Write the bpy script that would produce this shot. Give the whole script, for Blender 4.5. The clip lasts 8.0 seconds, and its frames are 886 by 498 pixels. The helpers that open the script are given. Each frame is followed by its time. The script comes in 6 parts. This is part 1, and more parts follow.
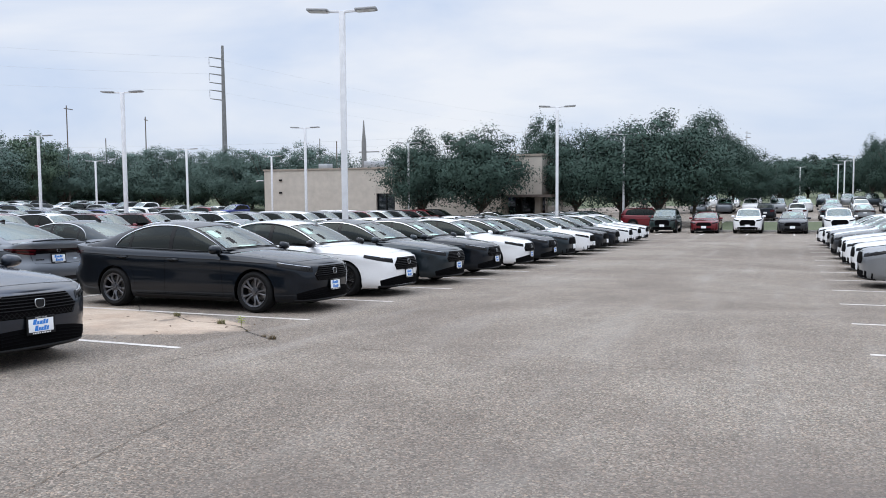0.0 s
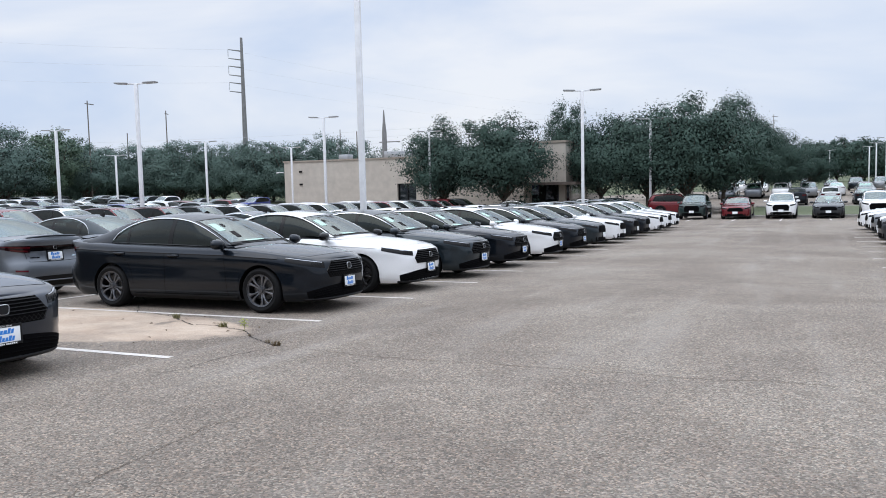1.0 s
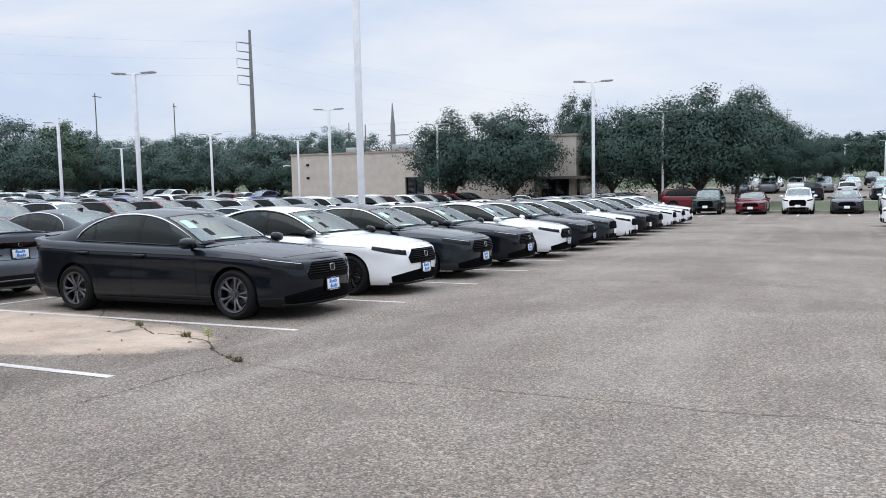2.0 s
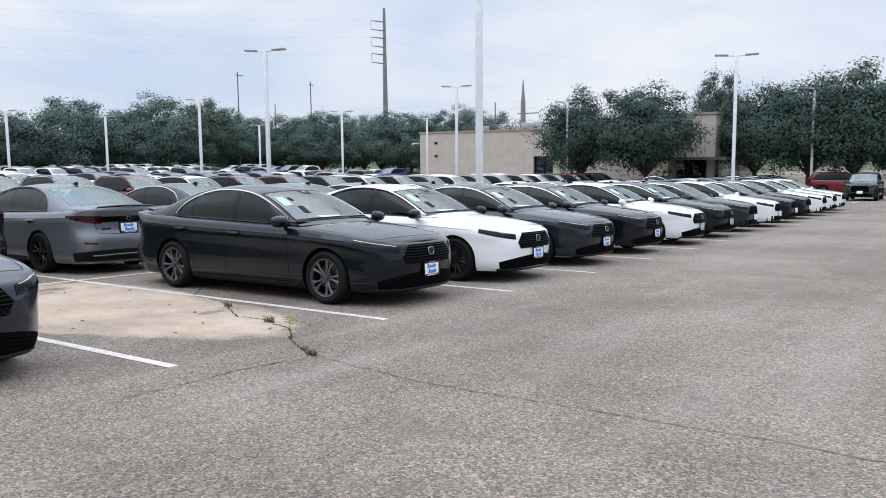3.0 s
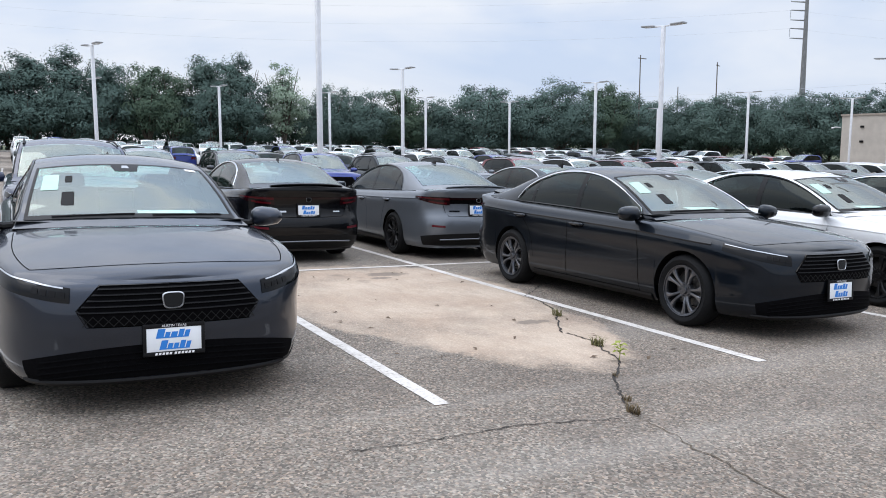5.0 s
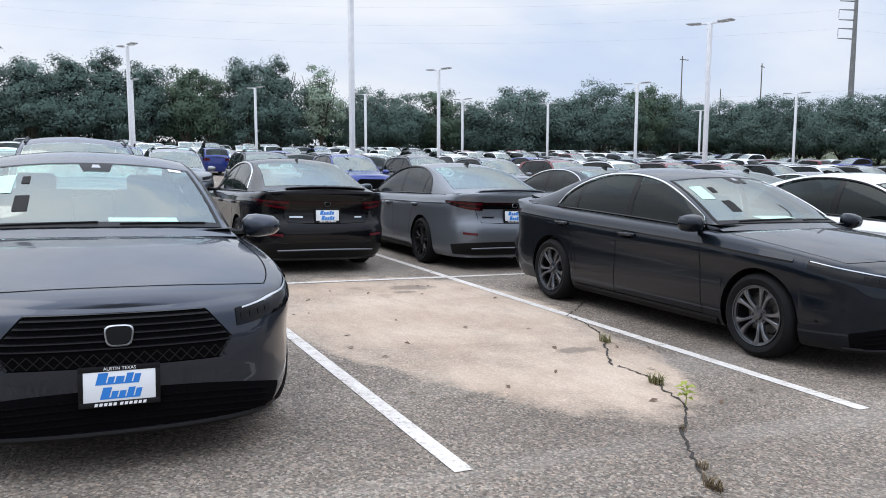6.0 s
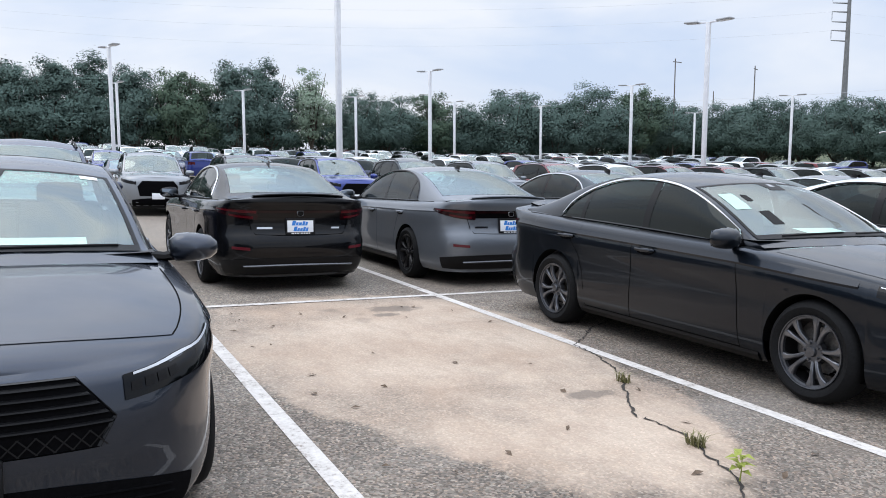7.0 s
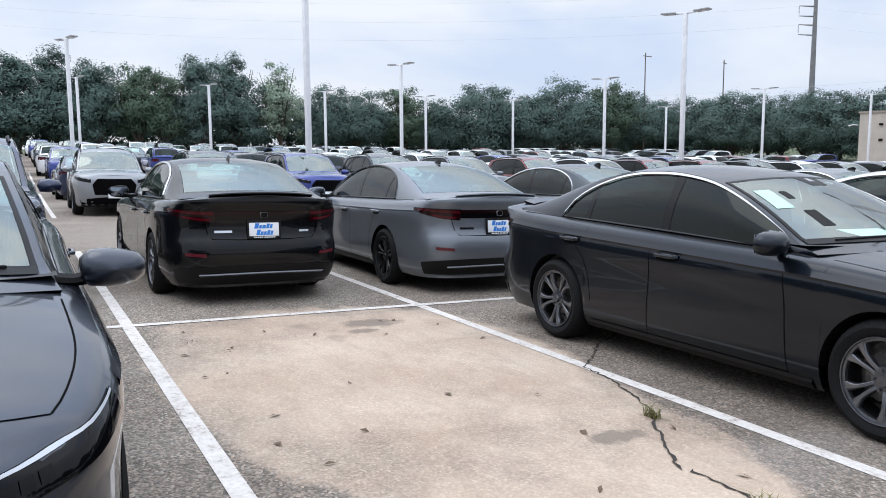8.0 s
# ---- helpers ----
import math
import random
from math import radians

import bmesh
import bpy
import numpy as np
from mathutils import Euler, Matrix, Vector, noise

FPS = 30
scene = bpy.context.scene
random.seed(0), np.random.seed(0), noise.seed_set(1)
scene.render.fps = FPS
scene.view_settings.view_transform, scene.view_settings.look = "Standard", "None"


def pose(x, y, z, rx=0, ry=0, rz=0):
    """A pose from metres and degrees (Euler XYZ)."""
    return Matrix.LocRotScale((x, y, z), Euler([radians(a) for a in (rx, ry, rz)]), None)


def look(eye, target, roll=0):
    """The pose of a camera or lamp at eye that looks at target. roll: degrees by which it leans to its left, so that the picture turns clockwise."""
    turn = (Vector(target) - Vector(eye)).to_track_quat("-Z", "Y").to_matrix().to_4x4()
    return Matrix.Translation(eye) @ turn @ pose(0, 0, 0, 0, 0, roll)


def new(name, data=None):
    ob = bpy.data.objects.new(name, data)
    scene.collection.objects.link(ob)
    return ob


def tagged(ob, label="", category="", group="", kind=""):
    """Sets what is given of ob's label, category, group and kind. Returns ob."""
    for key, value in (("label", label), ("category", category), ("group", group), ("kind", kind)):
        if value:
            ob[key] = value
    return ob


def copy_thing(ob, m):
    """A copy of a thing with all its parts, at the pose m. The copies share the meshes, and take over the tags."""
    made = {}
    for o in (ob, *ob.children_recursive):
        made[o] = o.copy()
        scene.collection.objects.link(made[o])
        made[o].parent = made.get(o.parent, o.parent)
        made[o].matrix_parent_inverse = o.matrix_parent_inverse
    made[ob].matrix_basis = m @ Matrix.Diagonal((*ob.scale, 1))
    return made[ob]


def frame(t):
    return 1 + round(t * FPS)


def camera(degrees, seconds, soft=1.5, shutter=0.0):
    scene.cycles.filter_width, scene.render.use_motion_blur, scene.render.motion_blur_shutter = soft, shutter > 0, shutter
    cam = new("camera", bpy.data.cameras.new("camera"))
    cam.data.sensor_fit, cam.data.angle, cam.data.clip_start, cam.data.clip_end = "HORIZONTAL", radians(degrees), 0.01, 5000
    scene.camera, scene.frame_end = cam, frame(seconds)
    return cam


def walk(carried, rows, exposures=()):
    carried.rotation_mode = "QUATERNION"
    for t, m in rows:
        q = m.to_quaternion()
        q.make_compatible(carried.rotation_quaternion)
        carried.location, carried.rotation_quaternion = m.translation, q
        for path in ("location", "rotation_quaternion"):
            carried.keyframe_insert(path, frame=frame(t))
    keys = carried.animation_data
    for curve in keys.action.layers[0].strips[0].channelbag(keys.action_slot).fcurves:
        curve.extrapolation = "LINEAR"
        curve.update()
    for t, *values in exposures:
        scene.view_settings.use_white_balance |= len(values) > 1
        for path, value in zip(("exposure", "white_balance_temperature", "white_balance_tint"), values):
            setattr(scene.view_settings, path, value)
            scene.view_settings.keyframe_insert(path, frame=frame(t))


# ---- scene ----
cam = camera(57.4, 8.0, soft=0.95)
PATH = [
    (0, (0.398, 0.47, 1.795), (-0.383, 2.307, 1.657), -0.4),
    (0.5, (0.084, 1.009, 1.748), (-0.75, 2.82, 1.586), -1.0),
    (1, (-0.11, 1.582, 1.733), (-0.941, 3.394, 1.571), -1.3),
    (1.2, (-0.18, 1.847, 1.726), (-1.008, 3.661, 1.565), -1.4),
    (2.3, (-0.44, 3.056, 1.711), (-1.334, 4.835, 1.52), -0.8),
    (2.5, (-0.483, 3.288, 1.698), (-1.424, 5.042, 1.498), -0.6),
    (3, (-0.602, 3.748, 1.687), (-1.729, 5.385, 1.464), -0.5),
    (3.5, (-0.83, 4.278, 1.648), (-2.215, 5.704, 1.421), -0.6),
    (4, (-1.127, 4.713, 1.605), (-2.705, 5.921, 1.372), -0.6),
    (4.5, (-1.425, 5.164, 1.599), (-3.117, 6.202, 1.355), -0.3),
    (5, (-1.854, 5.569, 1.579), (-3.608, 6.497, 1.325), -0.0),
    (6.5, (-3.258, 6.382, 1.526), (-5.055, 7.224, 1.281), 0.1),
    (7, (-3.783, 6.66, 1.519), (-5.571, 7.524, 1.28), -0.0),
    (7.5, (-4.287, 6.82, 1.493), (-6.06, 7.715, 1.253), -0.2),
    (8, (-4.717, 6.987, 1.488), (-6.472, 7.914, 1.238), -0.3),
]
walk(cam, [(t, look(eye, target, roll)) for t, eye, target, roll in PATH], exposures=((0, 0.0), (4.5, 0.02), (8, 0.09)))

# ---- overcast daylight ----
SUN_UP, SUN_ROUND = radians(58), radians(215)
world = bpy.data.worlds.new("overcast_sky")
scene.world = world
world.use_nodes = True
wt = world.node_tree
wt.nodes.clear()


def wnode(kind, **sets):
    n = wt.nodes.new(kind)
    for k, v in sets.items():
        n.inputs[k].default_value = v
    return n


w_out = wnode("ShaderNodeOutputWorld")
w_sky = wt.nodes.new("ShaderNodeTexSky")
w_sky.sky_type = "NISHITA"
w_sky.sun_disc = False
w_sky.sun_elevation, w_sky.sun_rotation = SUN_UP, SUN_ROUND
w_sky.air_density, w_sky.dust_density = 1.0, 2.0
w_bg_sky = wnode("ShaderNodeBackground", Strength=0.11)
wt.links.new(w_sky.outputs[0], w_bg_sky.inputs["Color"])
w_co = wt.nodes.new("ShaderNodeTexCoord")
w_map = wt.nodes.new("ShaderNodeMapping")
w_map.inputs["Scale"].default_value = (1.0, 1.0, 3.2)
wt.links.new(w_co.outputs["Generated"], w_map.inputs["Vector"])
w_n1 = wnode("ShaderNodeTexNoise", Scale=2.3, Detail=5.0, Roughness=0.52, Distortion=0.35)
wt.links.new(w_map.outputs[0], w_n1.inputs["Vector"])
w_ramp = wt.nodes.new("ShaderNodeValToRGB")
w_ramp.color_ramp.elements[0].position, w_ramp.color_ramp.elements[0].color = 0.34, (0.58, 0.68, 0.87, 1)
w_ramp.color_ramp.elements[1].position, w_ramp.color_ramp.elements[1].color = 0.60, (0.835, 0.865, 0.935, 1)
wt.links.new(w_n1.outputs["Fac"], w_ramp.inputs["Fac"])
w_bg_cloud = wnode("ShaderNodeBackground", Strength=1.08)
wt.links.new(w_ramp.outputs["Color"], w_bg_cloud.inputs["Color"])
# an overcast sky is brightest overhead
w_sep = wt.nodes.new("ShaderNodeSeparateXYZ")
wt.links.new(w_co.outputs["Generated"], w_sep.inputs[0])
w_up = wt.nodes.new("ShaderNodeMapRange")
w_up.interpolation_type = "SMOOTHSTEP"
w_up.inputs["From Min"].default_value, w_up.inputs["From Max"].default_value = 0.22, 0.95
w_up.inputs["To Min"].default_value, w_up.inputs["To Max"].default_value = 1.10, 3.1
wt.links.new(w_sep.outputs["Z"], w_up.inputs["Value"])
wt.links.new(w_up.outputs[0], w_bg_cloud.inputs["Strength"])
w_mix = wnode("ShaderNodeMixShader", Fac=0.86)
wt.links.new(w_bg_sky.outputs[0], w_mix.inputs[1])
wt.links.new(w_bg_cloud.outputs[0], w_mix.inputs[2])
wt.links.new(w_mix.outputs[0], w_out.inputs["Surface"])

sun = new("sun", bpy.data.lights.new("sun", "SUN"))
sun.data.energy, sun.data.angle, sun.data.color = 0.5, radians(40), (1.0, 0.95, 0.89)
sun.matrix_world = pose(0, 0, 60, 90 - 58, 0, 180 - 215)

# ---- materials ----
class Nodes:
    """A node material with its Principled shader."""

    def __init__(self, name, color=(0.5, 0.5, 0.5), rough=0.5, metal=0.0, **more):
        self.mat = bpy.data.materials.new(name)
        self.mat.use_nodes = True
        self.t = self.mat.node_tree
        self.p = self.t.nodes["Principled BSDF"]
        self.p.inputs["Base Color"].default_value = (*color, 1)
        self.p.inputs["Roughness"].default_value = rough
        self.p.inputs["Metallic"].default_value = metal
        for k, v in more.items():
            self.p.inputs[k.replace("_", " ")].default_value = v
        self.co = None

    def coords(self, which="Object"):
        if self.co is None:
            self.co = self.t.nodes.new("ShaderNodeTexCoord")
        return self.co.outputs[which]

    def link(self, a, b):
        self.t.links.new(a, b)

    def noise(self, scale, detail=4.0, rough=0.55, vec=None, distort=0.0):
        n = self.t.nodes.new("ShaderNodeTexNoise")
        n.inputs["Scale"].default_value, n.inputs["Detail"].default_value = scale, detail
        n.inputs["Roughness"].default_value, n.inputs["Distortion"].default_value = rough, distort
        self.link(vec or self.coords(), n.inputs["Vector"])
        return n.outputs["Fac"]

    def voronoi(self, scale, vec=None, out="Distance", feature="F1"):
        n = self.t.nodes.new("ShaderNodeTexVoronoi")
        n.feature = feature
        n.inputs["Scale"].default_value = scale
        self.link(vec or self.coords(), n.inputs["Vector"])
        return n.outputs[out]

    def ramp(self, fac, *stops):
        n = self.t.nodes.new("ShaderNodeValToRGB")
        e = n.color_ramp.elements
        while len(e) < len(stops):
            e.new(0.5)
        for el, (pos, c) in zip(e, stops):
            el.position = pos
            el.color = (*c, 1) if isinstance(c, tuple) else (c, c, c, 1)
        self.link(fac, n.inputs["Fac"])
        return n.outputs["Color"]

    def mix(self, fac, a, b, blend="MIX"):
        n = self.t.nodes.new("ShaderNodeMix")
        n.data_type, n.blend_type = "RGBA", blend
        for src, k in ((fac, 0), (a, 6), (b, 7)):
            if isinstance(src, (int, float)):
                n.inputs[k].default_value = src if k == 0 else (src, src, src, 1)
            elif isinstance(src, tuple):
                n.inputs[k].default_value = (*src, 1)
            else:
                self.link(src, n.inputs[k])
        return n.outputs[2]

    def math(self, op, a, b=0.0, clamp=False):
        n = self.t.nodes.new("ShaderNodeMath")
        n.operation, n.use_clamp = op, clamp
        for k, src in ((0, a), (1, b)):
            if isinstance(src, (int, float)):
                n.inputs[k].default_value = src
            else:
                self.link(src, n.inputs[k])
        return n.outputs[0]

    def xyz(self):
        n = self.t.nodes.new("ShaderNodeSeparateXYZ")
        self.link(self.coords(), n.inputs[0])
        return n.outputs

    def bump(self, height, strength=0.3, dist=0.01):
        n = self.t.nodes.new("ShaderNodeBump")
        n.inputs["Strength"].default_value, n.inputs["Distance"].default_value = strength, dist
        self.link(height, n.inputs["Height"])
        self.link(n.outputs[0], self.p.inputs["Normal"])

    def set(self, key, out):
        self.link(out, self.p.inputs[key])


def paint(name, color, metal=0.0, rough=0.32, coat=1.5):
    m = Nodes(name, color, rough, metal, Coat_Weight=1.0, Coat_Roughness=0.03, Coat_IOR=coat, Specular_IOR_Level=0.04)
    flake = m.noise(900, 1.0)
    dust = m.noise(3.2, 5.0)
    light = tuple(min(1, c * 1.12 + 0.003) for c in color)
    dark = tuple(c * 0.9 for c in color)
    base = m.mix(m.ramp(flake, (0.35, 0.0), (0.65, 1.0)), dark, light)
    m.set("Base Color", m.mix(m.math("MULTIPLY", m.ramp(dust, (0.45, 0.0), (0.8, 1.0)), 0.005), base, (0.34, 0.32, 0.29)))
    m.set("Roughness", m.ramp(dust, (0.3, rough), (0.8, rough + 0.1)))
    m.set("Coat Roughness", m.ramp(dust, (0.4, 0.02), (0.8, 0.09)))
    return m.mat


PAINTS = {
    "charcoal": paint("paint_charcoal", (0.0072, 0.0112, 0.0175), 0.85, 0.40, 1.35),
    "gunmetal": paint("paint_gunmetal", (0.031, 0.038, 0.053), 0.9, 0.36, 1.43),
    "black": paint("paint_black", (0.0012, 0.0015, 0.0024), 0.0, 0.3, 1.33),
    "grey": paint("paint_grey", (0.150, 0.165, 0.185), 0.6, 0.40, 1.42),
    "slate": paint("paint_slate", (0.020, 0.030, 0.038), 0.85, 0.38, 1.38),
    "graphite": paint("paint_graphite", (0.036, 0.039, 0.045), 0.8, 0.42, 1.42),
    "white": paint("paint_white", (0.78, 0.79, 0.80), 0.0, 0.35),
    "silver": paint("paint_silver", (0.22, 0.232, 0.245), 0.6, 0.34),
    "red": paint("paint_red", (0.135, 0.010, 0.016), 0.2, 0.3),
    "blue": paint("paint_blue", (0.022, 0.040, 0.20), 0.35, 0.3),
    "navy": paint("paint_navy", (0.014, 0.022, 0.055), 0.35, 0.3),
    "green": paint("paint_green", (0.018, 0.035, 0.034), 0.3, 0.3),
}


def rough_mat(name, color, rough, scale=40.0, spread=0.25, bump=0.15, metal=0.0, sheen=0.5):
    m = Nodes(name, color, rough, metal, Specular_IOR_Level=sheen)
    f = m.noise(scale, 5.0)
    lo, hi = tuple(c * (1 - spread) for c in color), tuple(min(1, c * (1 + spread)) for c in color)
    m.set("Base Color", m.ramp(f, (0.3, lo), (0.7, hi)))
    m.bump(f, bump, 0.003)
    return m.mat


def glass(name, tint, ior=1.5):
    m = Nodes(name, (0.0, 0.0, 0.0), 0.02, 0.0, IOR=ior, Specular_Tint=(0.88, 1.0, 0.96, 1.0))
    t = m.t
    clear = t.nodes.new("ShaderNodeBsdfTransparent")
    clear.inputs[0].default_value = (*tint, 1)
    both = t.nodes.new("ShaderNodeAddShader")
    m.link(clear.outputs[0], both.inputs[0])
    m.link(m.p.outputs[0], both.inputs[1])
    m.link(both.outputs[0], t.nodes["Material Output"].inputs["Surface"])
    return m.mat


M_RUBBER = rough_mat("tyre_rubber", (0.0075, 0.0078, 0.0085), 0.7, 60, 0.3, 0.3, 0.0, 0.15)
M_TRIM = rough_mat("black_trim", (0.0055, 0.0055, 0.0062), 0.45, 80, 0.25, 0.1, 0.0, 0.2)
M_GLOSS = Nodes("gloss_black", (0.0025, 0.0025, 0.003), 0.15, 0.0, Specular_IOR_Level=0.25).mat
M_VOID = rough_mat("dark_recess", (0.0025, 0.0025, 0.003), 0.85, 60, 0.3, 0.1, 0.0, 0.05)
M_MIRROR = Nodes("mirror_glass", (0.22, 0.25, 0.29), 0.03, 1.0).mat
M_CHROME = Nodes("chrome", (0.75, 0.76, 0.78), 0.12, 1.0).mat
M_SATIN = rough_mat("satin_metal", (0.45, 0.46, 0.48), 0.35, 60, 0.1, 0.05, 0.9)
M_ALLOY = rough_mat("dark_alloy", (0.125, 0.130, 0.142), 0.34, 50, 0.15, 0.05, 0.9)
M_ALLOY_LIGHT = rough_mat("machined_alloy", (0.19, 0.196, 0.21), 0.28, 50, 0.12, 0.05, 0.9)
M_WHEEL_BLACK = rough_mat("black_alloy", (0.012, 0.012, 0.013), 0.28, 50, 0.2, 0.05, 0.3)
M_STEEL = rough_mat("brake_steel", (0.16, 0.155, 0.15), 0.45, 50, 0.3, 0.1, 0.8)
M_UNDER = rough_mat("underbody", (0.003, 0.003, 0.003), 0.85, 20, 0.3, 0.2, 0.0, 0.05)
M_CLOTH = rough_mat("seat_cloth", (0.028, 0.028, 0.030), 0.85, 150, 0.3, 0.3)
M_DASH = rough_mat("dash_plastic", (0.035, 0.036, 0.038), 0.7, 120, 0.2, 0.2)
M_GLASS = glass("windscreen_glass", (0.62, 0.76, 0.71), 2.5)
M_GLASS_DARK = glass("tinted_glass", (0.045, 0.055, 0.055), 1.38)
M_GLASS_MID = glass("green_tint_glass", (0.46, 0.60, 0.57), 3.3)
M_LENS = Nodes("headlight_lens", (0.002, 0.002, 0.0025), 0.05, 0.0, Specular_IOR_Level=0.25).mat
M_LED = Nodes("led_strip", (0.42, 0.44, 0.47), 0.2, 0.4).mat
M_TAIL = Nodes("tail_lens", (0.060, 0.003, 0.006), 0.12, 0.0, Specular_IOR_Level=0.3).mat
M_TAIL_DARK = Nodes("tail_smoke", (0.012, 0.002, 0.003), 0.12, 0.0, Specular_IOR_Level=0.3).mat
M_REFLECT = rough_mat("red_reflector", (0.085, 0.006, 0.012), 0.25, 300, 0.3, 0.2)
M_PLATE = Nodes("plate_white", (0.80, 0.82, 0.84), 0.35).mat
M_PLATE_BLUE = Nodes("plate_blue", (0.02, 0.20, 0.62), 0.4).mat
M_INK = Nodes("white_ink", (0.78, 0.78, 0.78), 0.5).mat
M_STICKER = rough_mat("mint_sticker", (0.44, 0.66, 0.57), 0.5, 25, 0.06, 0.03)
M_PAPER = rough_mat("paper", (0.70, 0.78, 0.74), 0.8, 30, 0.08, 0.05)
M_SOFT_BLACK = rough_mat("black_foam", (0.01, 0.01, 0.01), 0.9, 60, 0.3, 0.2)
M_POLE = rough_mat("white_pole_paint", (0.76, 0.77, 0.79), 0.45, 6, 0.06, 0.06)
M_FIXTURE = rough_mat("lamp_housing", (0.34, 0.35, 0.36), 0.5, 10, 0.12, 0.06)
M_DIFF = Nodes("lamp_lens", (0.72, 0.72, 0.70), 0.3).mat
M_CONC = rough_mat("concrete", (0.42, 0.40, 0.37), 0.9, 14, 0.2, 0.3)
M_WOODPOLE = rough_mat("weathered_pole", (0.16, 0.14, 0.125), 0.9, 5, 0.3, 0.3)
M_STEELPOLE = rough_mat("galvanised_pole", (0.22, 0.22, 0.22), 0.6, 2, 0.15, 0.1, 0.3)
M_WIRE = Nodes("power_wire", (0.62, 0.64, 0.68), 0.6).mat
M_STUCCO = rough_mat("beige_stucco", (0.50, 0.455, 0.40), 0.92, 1.2, 0.10, 0.2)
M_STUCCO_DARK = rough_mat("tan_trim", (0.33, 0.285, 0.24), 0.9, 2.0, 0.12, 0.2)
M_ROOF = rough_mat("brown_shingle", (0.13, 0.105, 0.09), 0.9, 3, 0.25, 0.3)
M_DARKGLASS = Nodes("storefront_glass", (0.012, 0.016, 0.018), 0.05, 0.0, Coat_Weight=0.5).mat
M_BARK = rough_mat("bark", (0.075, 0.060, 0.048), 0.95, 9, 0.4, 0.6)


def leaf_mat(name, lo, hi):
    m = Nodes(name, lo, 0.6, 0.0, Specular_IOR_Level=0.12)
    g = m.t.nodes.new("ShaderNodeNewGeometry")
    big = m.noise(0.45, 2.0)
    c = m.ramp(g.outputs["Random Per Island"], (0.0, lo), (1.0, hi))
    m.set("Base Color", m.mix(m.ramp(big, (0.35, 0.0), (0.7, 0.5)), c, tuple(v * 0.8 for v in lo)))
    m.p.inputs["Subsurface Weight"].default_value = 0.0
    return m.mat


M_LEAF = leaf_mat("oak_leaves", (0.044, 0.078, 0.064), (0.062, 0.102, 0.080))
# tree-line leaves: distance haze put into the colour, paler and bluer than M_LEAF
M_LEAF_HAZED = leaf_mat("far_oak_leaves", (0.086, 0.136, 0.118), (0.110, 0.164, 0.140))
M_LEAF_LIGHT = leaf_mat("pale_leaves", (0.15, 0.22, 0.15), (0.38, 0.46, 0.36))
M_LEAF_MIDGREEN = leaf_mat("mid_green_leaves", (0.070, 0.115, 0.082), (0.125, 0.175, 0.115))
M_WEED = leaf_mat("weed_leaves", (0.20, 0.25, 0.05), (0.38, 0.40, 0.10))
M_TUFT = leaf_mat("dry_grass", (0.13, 0.13, 0.055), (0.27, 0.25, 0.12))


